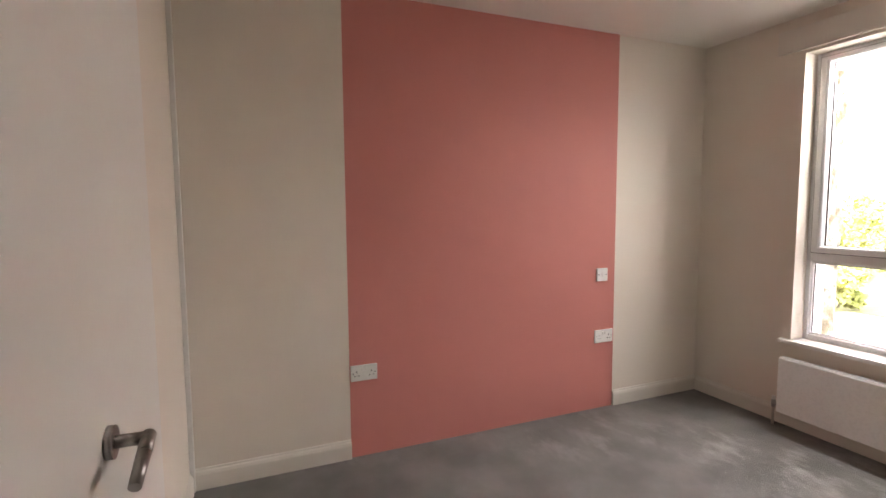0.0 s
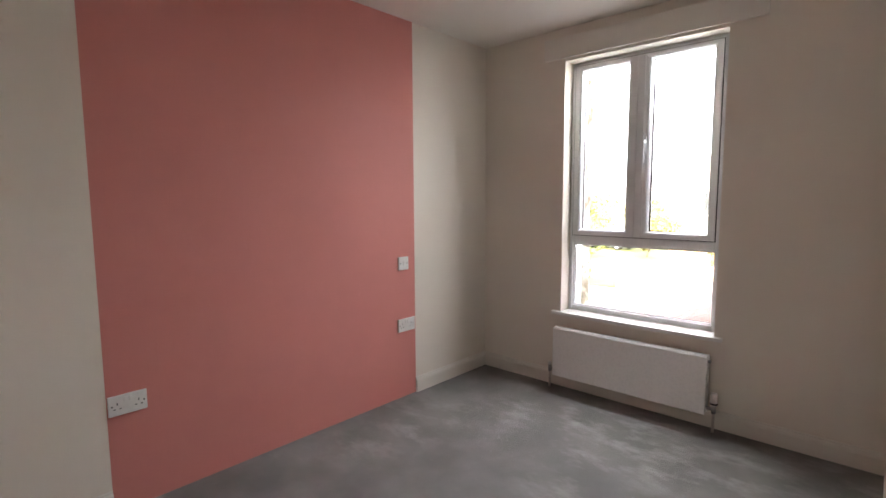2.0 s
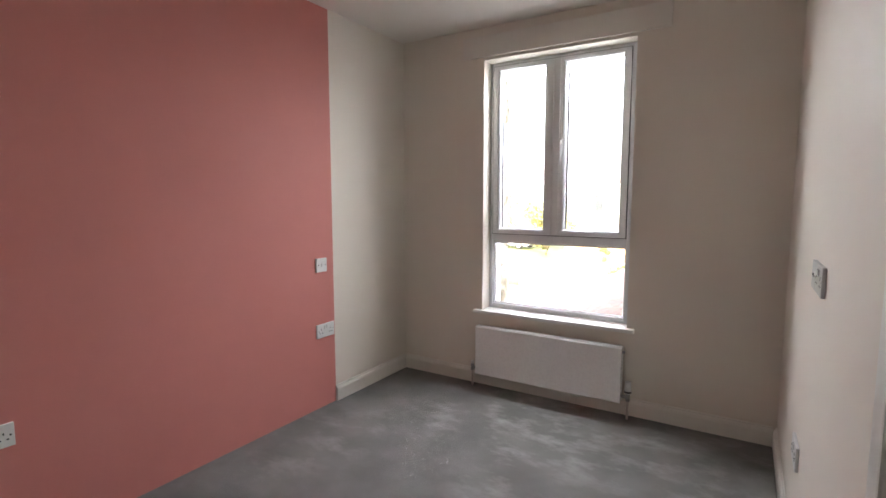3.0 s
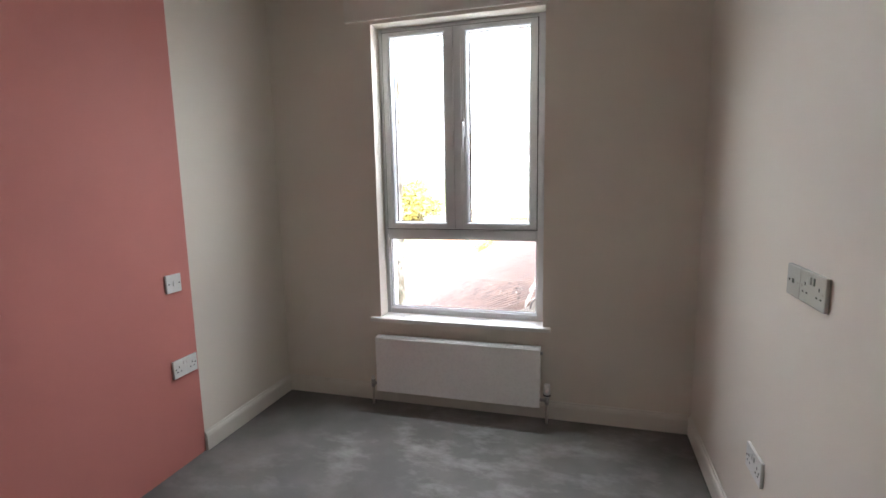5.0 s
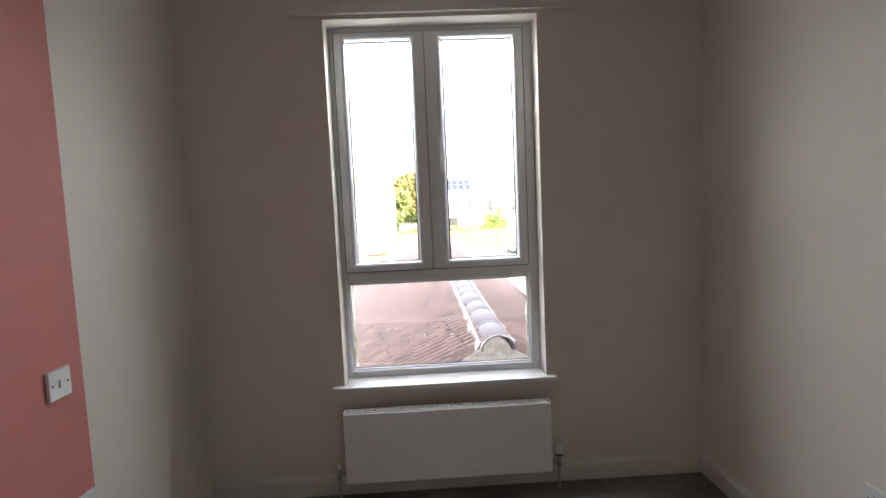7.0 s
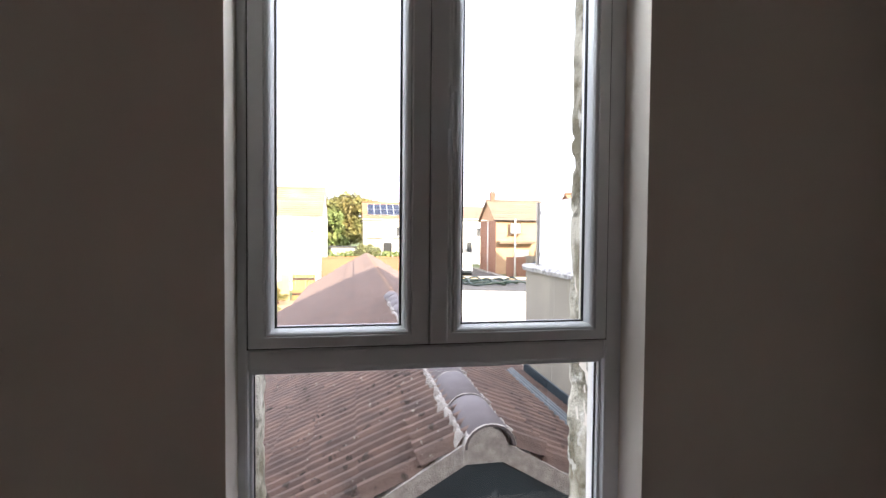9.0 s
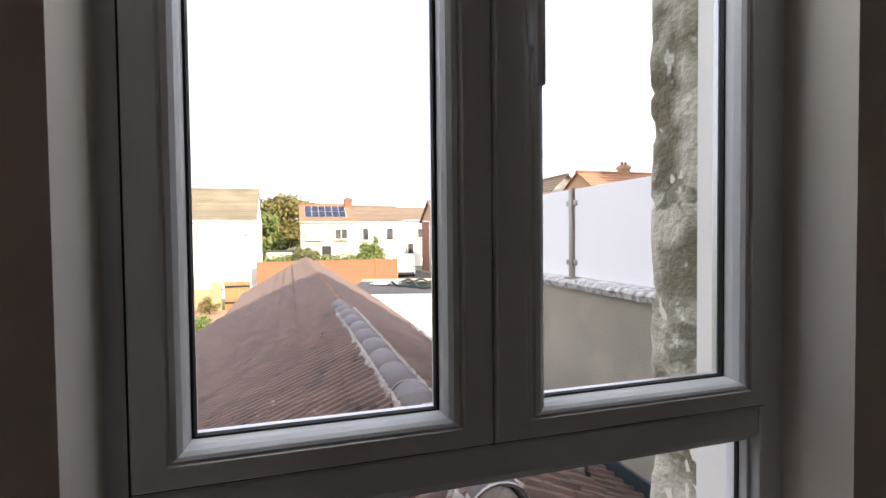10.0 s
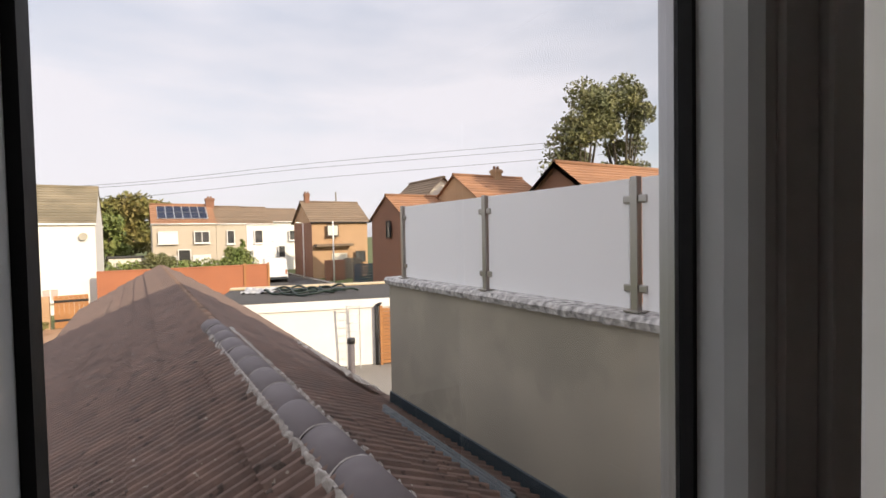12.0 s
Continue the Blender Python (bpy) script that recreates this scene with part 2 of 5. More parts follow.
M_WOOD_OR = material("orange_timber", (0.42, 0.20, 0.075), (0.33, 0.15, 0.06), rough=0.7, scale=3, fine=40, bump=0.2)
M_WOOD_GR = material("grey_timber", (0.22, 0.19, 0.15), (0.16, 0.14, 0.11), rough=0.85, scale=3, fine=40, bump=0.3)
M_BLUE = material("blue_painted_fence", (0.06, 0.10, 0.14), (0.05, 0.08, 0.11), rough=0.6, scale=3, bump=0.1)
for m_ in (M_TILE, M_TILE_FAR, M_RIDGE_OLD):
    lichen(m_, (0.42, 0.40, 0.35))
    lichen(m_, (0.035, 0.03, 0.025), 0.60, 11.0, 0.8)
lichen(M_RIDGE, (0.34, 0.32, 0.31), 0.70, 14.0, 0.5)
lichen(M_RENDER, (0.22, 0.21, 0.17), 0.50, 1.3, 0.28)
lichen(M_SLATE, (0.16, 0.19, 0.21), 0.64, 9.0, 0.55)
lichen(M_STONE, (0.13, 0.12, 0.085), 0.57, 9.0, 0.75)
lichen(M_STONE, (0.66, 0.64, 0.58), 0.60, 13.0, 0.8)
M_CAR = material("white_car_paint", (0.80, 0.80, 0.80), rough=0.2, scale=3, bump=0.0)
M_CAR_DK = material("dark_car_paint", (0.04, 0.045, 0.05), rough=0.2, scale=3, bump=0.0)
M_TYRE = material("black_tyre", (0.02, 0.02, 0.02), rough=0.85, scale=10, bump=0.1)
M_HOSE = material("dark_green_hose", (0.012, 0.025, 0.02), rough=0.5, scale=10, bump=0.0)
M_ALU = material("bright_aluminium", (0.72, 0.72, 0.72), rough=0.4, metal=0.7, scale=10, bump=0.0)
M_GREEN = material("green_painted_metal", (0.05, 0.30, 0.16), rough=0.5, scale=10, bump=0.0)
M_TORN = material("torn_white_sheeting", (0.75, 0.71, 0.65), (0.50, 0.46, 0.42), rough=0.8, scale=9, fine=60, bump=0.5, depth=0.01)
M_OFFCUT = material("dull_grey_metal", (0.10, 0.115, 0.125), (0.045, 0.055, 0.06), rough=0.55, metal=0.2, scale=12, bump=0.1)
M_LIGHTWOOD = material("pale_roof_timber", (0.62, 0.50, 0.33), (0.52, 0.42, 0.28), rough=0.8, scale=3, bump=0.1)


# ---------------------------------------------------------------- mesh helpers
def box(bm, x0, x1, y0, y1, z0, z1, bevel=0.0):
    vs = [bm.verts.new(p) for p in ((x0, y0, z0), (x1, y0, z0), (x1, y1, z0), (x0, y1, z0), (x0, y0, z1), (x1, y0, z1), (x1, y1, z1), (x0, y1, z1))]
    fs = [bm.faces.new([vs[i] for i in f]) for f in ((3, 2, 1, 0), (4, 5, 6, 7), (0, 1, 5, 4), (1, 2, 6, 5), (2, 3, 7, 6), (3, 0, 4, 7))]
    if bevel:
        es = list({e for f in fs for e in f.edges})
        bmesh.ops.bevel(bm, geom=es, offset=bevel, segments=2, affect="EDGES", profile=0.6)
    return bm


def boxes(*rows, bevel=0.0):
    bm = bmesh.new()
    for r in rows:
        box(bm, *r, bevel=bevel)
    return bm


def tube(bm, a, b, r, r2=None, n=12):
    """A capped tapered cylinder from a to b."""
    a, b = Vector(a), Vector(b)
    q = (b - a).to_track_quat("Z", "Y")
    rings = []
    for p, rad in ((a, r), (b, r if r2 is None else r2)):
        rings.append([bm.verts.new(p + q @ Vector((rad * math.cos(t), rad * math.sin(t), 0))) for t in (2 * math.pi * k / n for k in range(n))])
    for k in range(n):
        f = bm.faces.new((rings[0][k], rings[0][(k + 1) % n], rings[1][(k + 1) % n], rings[1][k]))
        f.smooth = True
    bm.faces.new(rings[0][::-1])
    bm.faces.new(rings[1])
    return bm


def tubes(*rows, n=12):
    bm = bmesh.new()
    for r in rows:
        tube(bm, *r, n=n)
    return bm


def sweep(bm, profile, a, b):
    """Extrude a closed outline, a list of (u, v), straight from a to b; u is sideways, v is up (for level runs)."""
    a, b = Vector(a), Vector(b)
    d = (b - a).normalized()
    up = Vector((0, 0, 1)) if abs(d.z) < 0.9 else Vector((0, -1, 0))
    side = d.cross(up).normalized()
    rings = [[bm.verts.new(p + side * u + up * v) for u, v in profile] for p in (a, b)]
    n = len(profile)
    for k in range(n):
        bm.faces.new((rings[0][k], rings[0][(k + 1) % n], rings[1][(k + 1) % n], rings[1][k]))
    bm.faces.new(rings[0][::-1])
    bm.faces.new(rings[1])
    bmesh.ops.recalc_face_normals(bm, faces=bm.faces)
    return bm


def link(name, bm, mat, parent=None, label=""):
    me = bpy.data.meshes.new(name)
    bm.to_mesh(me)
    bm.free()
    me.materials.append(mat)
    ob = new(name, me)
    if parent:
        ob.parent = parent
    if label:
        ob["label"] = label
    return ob


def part(name, bm, mat, parent, label=""):
    return link(name, bm, mat, parent, label)


def thing(name, label, category, at=(0, 0, 0), group="", kind=""):
    e = new(name)
    e.empty_display_size = 0.1
    e.location = at
    return tagged(e, label, category, group, kind)


def structure(name, bm, mat, label="", category=""):
    return tagged(link(name, bm, mat), label or name.replace("_", " "), category or "wall", kind="structure")


# ---------------------------------------------------------------- room shell
XL, XR, YB, H = -1.135, 1.286, -3.345, 2.45
WX0, WX1, WZ0, WZ1 = -0.465, 0.510, 0.535, 2.235
DY0, DY1, DZ = -3.275, -2.15, 2.03      # doorway in the side wall
WT = 0.40                               # outer wall thickness
PK0, PK1 = -2.565, -0.775               # pink panel along the side wall

structure("wall_window", boxes((XL - 0.3, WX0, 0, WT, -0.3, H + 0.2), (WX1, XR + 0.3, 0, WT, -0.3, H + 0.2),
                               (WX0, WX1, 0, 0.19, -0.3, WZ0 - 0.02), (WX0, WX1, 0.19, WT, -0.3, WZ0 - 0.165), (WX0, WX1, 0, WT, WZ1, H + 0.2)), M_WALL, "cream painted plaster wall around the tall window", "wall")
structure("wall_pink_side", boxes((XL - 0.2, XL, YB - 0.2, PK0, -0.2, H + 0.2), (XL - 0.2, XL, PK1, 0, -0.2, H + 0.2)), M_WALL, "cream painted plaster wall beside the pink panel", "wall")
structure("wall_pink", boxes((XL - 0.2, XL, PK0, PK1, -0.2, H + 0.2)), M_PINK, "dusky pink painted feature wall without skirting", "wall")
structure("wall_door_side", boxes((XR, XR + 0.13, DY1, 0, -0.2, H + 0.2), (XR, XR + 0.13, YB - 0.2, DY0, -0.2, H + 0.2), (XR, XR + 0.13, DY0, DY1, DZ, H + 0.2)), M_WALL, "cream painted plaster wall with a doorway", "wall")
structure("wall_back", boxes((XL - 0.2, XR, YB - 0.2, YB, -0.2, H + 0.2)), M_WALL, "cream painted plaster back wall behind the open door", "wall")
structure("floor", boxes((XL, XR, YB, 0, -0.2, 0), (XR, XR + 1.6, YB - 0.2, -1.4, -0.2, 0)), M_CARPET, "grey cut-pile carpet with brushed lighter marks", "floor")
structure("ceiling", boxes((XL, XR, YB, 0, H, H + 0.2), (XR + 0.13, XR + 1.6, YB - 0.2, -1.4, H, H + 0.2)), M_CEIL, "white painted flat ceiling", "ceiling")
# plain landing beyond the doorway
structure("wall_landing", boxes((XR + 1.6, XR + 1.75, YB - 0.35, -1.25, -0.2, H + 0.2), (XR + 0.13, XR + 1.6, YB - 0.35, YB - 0.2, -0.2, H + 0.2), (XR + 0.13, XR + 1.6, -1.4, -1.25, -0.2, H + 0.2)), M_WALL, "plain cream wall of the landing", "wall")

SK = [(0, 0), (0.016, 0), (0.016, 0.075), (0.012, 0.088), (0.006, 0.094), (0.0045, 0.102), (0, 0.105)]


def skirting(a, b):
    """A moulded board along a wall; the room lies on the right of a to b."""
    bm = bmesh.new()
    sweep(bm, SK, a, b)
    return structure("baseboard", bm, M_SKIRT, "cream painted moulded skirting board", "skirting")


skirting((XL, YB, 0), (XL, PK0, 0))
skirting((XL, PK1, 0), (XL, 0, 0))
skirting((XL + 0.017, 0, 0), (XR - 0.017, 0, 0))
skirting((XR, 0, 0), (XR, DY1 + 0.068, 0))
skirting((XR - 0.017, YB, 0), (XL + 0.04, YB, 0))

# doorway: lining, stop and architrave
structure("trim_door_lining", boxes((XR - 0.002, XR + 0.132, DY1 - 0.028, DY1, 0, DZ), (XR - 0.002, XR + 0.132, DY0, DY0 + 0.028, 0, DZ), (XR - 0.002, XR + 0.132, DY0 + 0.028, DY1 - 0.028, DZ - 0.028, DZ),
                                    (XR + 0.05, XR + 0.09, DY1 - 0.04, DY1 - 0.028, 0, DZ - 0.028), bevel=0.002), M_GLOSS, "white painted door lining and stop", "door frame")
structure("trim_architrave", boxes((XR - 0.018, XR, DY1 - 0.02, DY1 + 0.048, 0, DZ + 0.05), (XR - 0.018, XR, DY0 - 0.05, DY0 + 0.02, 0, DZ + 0.05), (XR - 0.018, XR, DY0 + 0.02, DY1 - 0.02, DZ - 0.02, DZ + 0.05), bevel=0.006), M_GLOSS, "white painted architrave round the doorway", "door frame")
structure("trim_corner", boxes((XL, XL + 0.03, YB, YB + 0.022, 0.0, H), bevel=0.004), M_GLOSS, "white vertical corner bead", "trim")

# the open door, hinged on the jamb near the back wall
door = thing("door_1", "white flush door standing open against the back wall", "door", (XR - 0.02, DY0 + 0.012, 0), kind="structure")
door.rotation_euler = (0, 0, radians(180 - 2.7))
part("door_leaf", boxes((0, 0.765, 0, 0.036, 0.012, 1.98), bevel=0.003), M_GLOSS, door)
handle = part("door_handle", tubes(((0.475, 0, 1.094), (0.475, -0.008, 1.094), 0.019), ((0.475, -0.008, 1.094), (0.475, -0.042, 1.094), 0.0075), n=20), M_STEEL, door, "brushed steel lever handle on a round rose")
hb = bmesh.new()
tube(hb, (0.482, -0.040, 1.094), (0.445, -0.042, 1.089), 0.008, 0.0078, 14)
tube(hb, (0.445, -0.042, 1.089), (0.402, -0.041, 1.073), 0.0078, 0.0065, 14)
part("lever", hb, M_STEEL, handle)
for hz in (0.25, 1.0, 1.75):
    part("hinge", tubes(((-0.004, 0.0, hz - 0.05), (-0.004, 0.0, hz + 0.05), 0.007)), M_STEEL, door)

# ---------------------------------------------------------------- window
win = thing("window_1", "white plastic window with two casements over a fixed pane", "window", (0, 0.10, 0), kind="structure")
FX0, FX1, FZ0, FZ1 = WX0 - 0.01, WX1 + 0.01, WZ0 - 0.005, WZ1 + 0.035
FY = 0.0                              # frame face, from the window's own origin


def rail(bm, a, b, w, d0, d1, soft=0.007):
    """A bar in the plane of the window from a to b (x, z), of width w, from depth d0 to d1, with a softened room edge."""
    (x0, z0), (x1, z1) = a, b
    if abs(x1 - x0) > abs(z1 - z0):
        box(bm, x0, x1, d0, d1, z0 - w / 2, z0 + w / 2, bevel=soft)
    else:
        box(bm, x0 - w / 2, x0 + w / 2, d0, d1, z0, z1, bevel=soft)


def ring(x0, x1, z0, z1, w, d0, d1, soft=0.005):
    bm = bmesh.new()
    box(bm, x0, x0 + w, d0, d1, z0, z1, bevel=soft)
    box(bm, x1 - w, x1, d0, d1, z0, z1, bevel=soft)
    box(bm, x0 + w - 0.004, x1 - w + 0.004, d0 + 0.0015, d1 - 0.001, z0, z0 + w, bevel=soft)
    box(bm, x0 + w - 0.004, x1 - w + 0.004, d0 + 0.0015, d1 - 0.001, z1 - w, z1, bevel=soft)
    return bm


fb = bmesh.new()
box(fb, FX0, -0.4425, 0.012, 0.085, FZ0, FZ1, bevel=0.006)
box(fb, 0.4645, FX1, 0.012, 0.085, FZ0, FZ1, bevel=0.006)
box(fb, -0.444, 0.466, 0.014, 0.084, 2.212, FZ1, bevel=0.006)
box(fb, -0.444, 0.466, 0.014, 0.084, 1.010, 1.066, bevel=0.008)
box(fb, -0.444, 0.466, 0.014, 0.084, FZ0, 0.566, bevel=0.006)
part("window_frame", fb, M_UPVC, win)
# thin beads round the fixed pane
part("glazing_bead", ring(-0.4475, 0.4695, 0.5605, 1.0105, 0.012, 0.030, 0.050, 0.003), M_UPVC, win)
part("gasket", ring(-0.437, 0.459, 0.571, 1.0005, 0.0035, 0.046, 0.056, 0.0005), M_GASKET, win, "black rubber glazing seal")
part("pane", boxes((-0.440, 0.462, 0.052, 0.056, 0.566, 1.006)), M_GLASS, win)


def mitred(outer, inner, stations):
    """A mitred frame: rectangles blended from outer to inner (x0, x1, z0, z1) at each (blend, depth), skinned together."""
    bm = bmesh.new()
    rings = []
    for f, d_ in stations:
        x0, x1, z0, z1 = (o + (i_ - o) * f for o, i_ in zip(outer, inner))
        rings.append([bm.verts.new(p) for p in ((x0, d_, z0), (x1, d_, z0), (x1, d_, z1), (x0, d_, z1))])
    for a, c in zip(rings, rings[1:]):
        for q in range(4):
            bm.faces.new((a[q], a[(q + 1) % 4], c[(q + 1) % 4], c[q]))
    bmesh.ops.recalc_face_normals(bm, faces=bm.faces)
    return bm


def casement(outer, inner):
    """An opening sash: flat face, sloped glazing bead, black seal, spacer bar and glass."""
    sash = part("casement", mitred(outer, inner, ((0.0, 0.07), (0.0, 0.003), (0.05, 0.0), (0.62, 0.0), (0.66, 0.003), (0.68, 0.003), (0.68, 0.04))), M_UPVC, win)
    part("glazing_bead", mitred(outer, inner, ((0.682, 0.034), (0.682, 0.005), (0.73, 0.002), (0.83, 0.004), (0.92, 0.010), (0.98, 0.021), (1.0, 0.034), (1.0, 0.040))), M_UPVC, sash)
    part("gasket", mitred(outer, inner, ((0.90, 0.036), (1.06, 0.036), (1.09, 0.0435), (0.90, 0.0435))), M_GASKET, sash, "black rubber glazing seal")
    part("spacer_bar", mitred(outer, inner, ((0.90, 0.050), (1.05, 0.050), (1.05, 0.060), (0.90, 0.060))), M_SPACER, sash, "silver spacer bar between the panes")
    part("outer_bead", mitred(outer, inner, ((0.45, 0.041), (0.88, 0.041), (0.88, 0.068), (0.45, 0.070))), M_UPVC, sash)
    o0, o1, o2, o3 = outer
    # dark ring laid in the gap to draw its shadow line
    part("frame_seal", ring(o0 - 0.0035, o1 + 0.0035, o2 - 0.0035, o3 + 0.0035, 0.0035, 0.0065, 0.03, 0.0003), M_GASKET, sash, "dark line drawn in for the shaded gap round the sash")
    x0, x1, z0, z1 = inner
    part("pane", boxes((x0 - 0.002, x1 + 0.002, 0.044, 0.048, z0 - 0.002, z1 + 0.002)), M_GLASS, sash)
    return sash


s_left = casement((-0.440, -0.013, 1.068, 2.210), (-0.385, -0.079, 1.110, 2.176))
s_right = casement((-0.011, 0.462, 1.068, 2.210), (0.073, 0.413, 1.110, 2.176))
part("mullion_seal", boxes((-0.030, 0.012, 0.045, 0.075, 1.066, 2.212)), M_UPVC, s_right)
part("mullion_cover", boxes((-0.010, 0.034, -0.006, 0.004, 1.074, 2.204), bevel=0.003), M_UPVC, s_right)
wh = part("window_handle", boxes((0.034, 0.052, -0.008, 0.004, 1.600, 1.705), bevel=0.004), M_UPVC, s_right, "white lever handle")
part("lever", boxes((0.036, 0.050, -0.030, -0.006, 1.665, 1.685), (0.036, 0.049, -0.034, -0.021, 1.540, 1.685), bevel=0.005), M_UPVC, wh)
for ob in win.children_recursive:
    if ob.name.startswith("pane"):
        ob.visible_shadow = False
structure("sill", boxes((WX0 + 0.001, WX1 - 0.001, -0.004, 0.112, WZ0 - 0.02, WZ0), (WX0 - 0.055, WX1 + 0.045, -0.040, 0.0, WZ0 - 0.022, WZ0 + 0.001), bevel=0.005), M_GLOSS, "white painted window board with rounded nose", "window sill")
structure("trim_blind_board", boxes((-0.615, 0.690, -0.022, 0, 2.252, 2.388), bevel=0.004), M_SKIRT, "cream painted batten board above the window", "trim")
# weathered outer reveals
rv = bmesh.new()
for sx, side in ((WX1, -1), (WX0, 1)):
    prev = None
    for i in range(131):
        z = WZ0 - 0.3 + 2.1 * i / 130
        row = []
        for q in range(9):
            yy = 0.288 + 0.125 * q / 8
            relief = 0.010 + 0.005 * noise.noise((yy * 14, z * 6, side)) + 0.006 * noise.noise((yy * 40, z * 25, side)) - 0.008 * (abs(noise.noise((yy * 5, z * 4.2, 7 + side))) < 0.05)
            edge = 0.006 * noise.noise((z * 9, side, 3)) if q == 8 else 0
            row.append(rv.verts.new((sx + side * (relief if 0 < q else 0.0), yy + edge, z)))
        row.append(rv.verts.new((sx - side * 0.01, 0.413, z)))
        if prev:
            for q in range(9):
                f = rv.faces.new((prev[q], prev[q + 1], row[q + 1], row[q]))
                f.smooth = True
        prev = row
bmesh.ops.recalc_face_normals(rv, faces=rv.faces)
structure("wall_outer_reveal", rv, M_STONE, "rough patched stone outer edge of the window reveal", "wall")
structure("trim_outer_reveal", boxes((WX1 - 0.004, WX1, 0.19, 0.290, WZ0 - 0.02, WZ1), (WX0, WX0 + 0.004, 0.19, 0.290, WZ0 - 0.02, WZ1)), M_WHITE_EXT, "white painted strip of the outer reveal", "trim")
structure("outer_sill", boxes((WX0, WX1, 0.186, WT + 0.01, WZ0 - 0.16, WZ0 - 0.09), bevel=0.006), M_WHITE_EXT, "white painted outer window sill", "window sill")

# ---------------------------------------------------------------- radiator
rad = thing("radiator", "white enamelled panel radiator with top grille under the window", "radiator", (0.02, 0, 0.10))
RW, RH = 0.485, 0.335
fr = bmesh.new()
box(fr, -RW, RW, -0.105, -0.095, 0, RH, bevel=0.004)
part("front_panel", fr, M_RAD, rad)
part("back_panel", boxes((-RW, RW, -0.048, -0.038, 0, RH), bevel=0.004), M_RAD, rad)
for sx in (-RW, RW - 0.006):
    part("side_panel", boxes((sx, sx + 0.006, -0.094, -0.049, 0.012, RH + 0.004), bevel=0.001), M_RAD, rad)
part("fins", boxes(*[(x, x + 0.002, -0.094, -0.049, 0.02, RH - 0.03) for x in np.arange(-RW + 0.03, RW - 0.03, 0.022)]), M_RAD, rad)
part("top_grille", boxes((-RW + 0.008, RW - 0.008, -0.094, -0.089, RH - 0.002, RH + 0.004), (-RW + 0.008, RW - 0.008, -0.054, -0.049, RH - 0.002, RH + 0.004),
                         *[(x, x + 0.005, -0.089, -0.054, RH - 0.001, RH + 0.003) for x in np.arange(-RW + 0.015, RW - 0.015, 0.0135)]), M_RAD, rad, "slotted white top grille")
for bx in (-0.33, 0.30):
    part("wall_bracket", boxes((bx, bx + 0.03, -0.040, 0.0, 0.03, RH - 0.03)), M_RAD, rad)
for sx, trv in ((-1, False), (1, True)):
    x = sx * (RW + 0.038)
    v = part("valve", tubes(((sx * RW, -0.07, 0.035), (x, -0.07, 0.035), 0.009), ((x, -0.07, 0.012), (x, -0.07, 0.058), 0.012), n=14), M_CHROME, rad, "chrome radiator valve")
    if trv:
        part("thermostat_head", tubes(((x, -0.07, 0.058), (x, -0.07, 0.070), 0.017), ((x, -0.07, 0.072), (x, -0.07, 0.128), 0.019, 0.017), n=18), M_PLASTIC, v, "white thermostatic head with dark collar")
        part("collar", tubes(((x, -0.07, 0.064), (x, -0.07, 0.0725), 0.0205), n=18), M_DARK, v)
    else:
        part("cap", tubes(((x, -0.07, 0.058), (x, -0.07, 0.078), 0.011), n=14), M_PLASTIC, v)
    part("pipe", tubes(((x, -0.07, -0.10), (x, -0.07, 0.014), 0.0075), n=12), M_COPPER, rad)
part("bleed_valve", tubes(((RW, -0.07, RH - 0.03), (RW + 0.012, -0.07, RH - 0.03), 0.009), n=12), M_CHROME, rad)


# ---------------------------------------------------------------- sockets and switches
def plate(name, label, w, mat, pos, turn, holes, rockers, group="", screws=True, thick=0.011):
    """A wall plate in its own plane: x along the wall, y out of the wall (negative), z up."""
    e = thing(name, label, "switch" if "switch" in name else "socket", pos, group)
    e.rotation_euler = (0, 0, turn)
    part("faceplate", boxes((-w / 2, w / 2, -thick, 0, -0.043, 0.043), bevel=0.0028), mat, e)
    for hx, hz, hw, hh in holes:
        part("pin_slot", boxes((hx - hw / 2, hx + hw / 2, -thick - 0.0008, -thick + 0.002, hz - hh / 2, hz + hh / 2)), M_DARK, e)
    for rx, rz, rw, rh in rockers:
        rb = bmesh.new()
        box(rb, rx - rw / 2, rx + rw / 2, -thick - 0.004, -thick + 0.002, rz - rh / 2, rz + rh / 2, bevel=0.0015)
        part("rocker", rb, M_CHROME if mat is M_PLATE else M_PLASTIC, e)
    if screws:
        for sx in (-1, 1):
            part("screw", tubes(((sx * (w / 2 - 0.013), -thick - 0.001, 0), (sx * (w / 2 - 0.013), -thick + 0.001, 0), 0.0035), n=10), M_DARK if mat is M_PLASTIC else M_STEEL, e)
    return e


def outlet(cx):
    return [(cx, 0.012 - 0.004, 0.0042, 0.009), (cx - 0.011, -0.014, 0.0075, 0.0042), (cx + 0.011, -0.014, 0.0075, 0.0042)]


DOUBLE = outlet(-0.040) + outlet(0.040)
ROCK2 = [(-0.010, 0.022, 0.011, 0.020), (0.010, 0.022, 0.011, 0.020)]
LEFT = radians(90)
plate("double_socket", "white plastic double socket low on the pink wall", 0.146, M_PLASTIC, (XL, -2.488, 0.468), LEFT, DOUBLE, ROCK2, "wall sockets")
plate("double_socket", "white plastic double socket at the pink wall's edge", 0.146, M_PLASTIC, (XL, -0.862, 0.492), LEFT, DOUBLE, ROCK2, "wall sockets")
plate("light_switch", "white plastic single light switch on the pink wall", 0.086, M_PLASTIC, (XL, -0.884, 0.905), LEFT, [], [(0, 0, 0.012, 0.024)])
RIGHT = radians(-90)
plate("double_socket", "satin metal double socket on the cream wall", 0.146, M_PLATE, (XR, -1.297, 1.078), RIGHT, DOUBLE, ROCK2, "wall sockets")
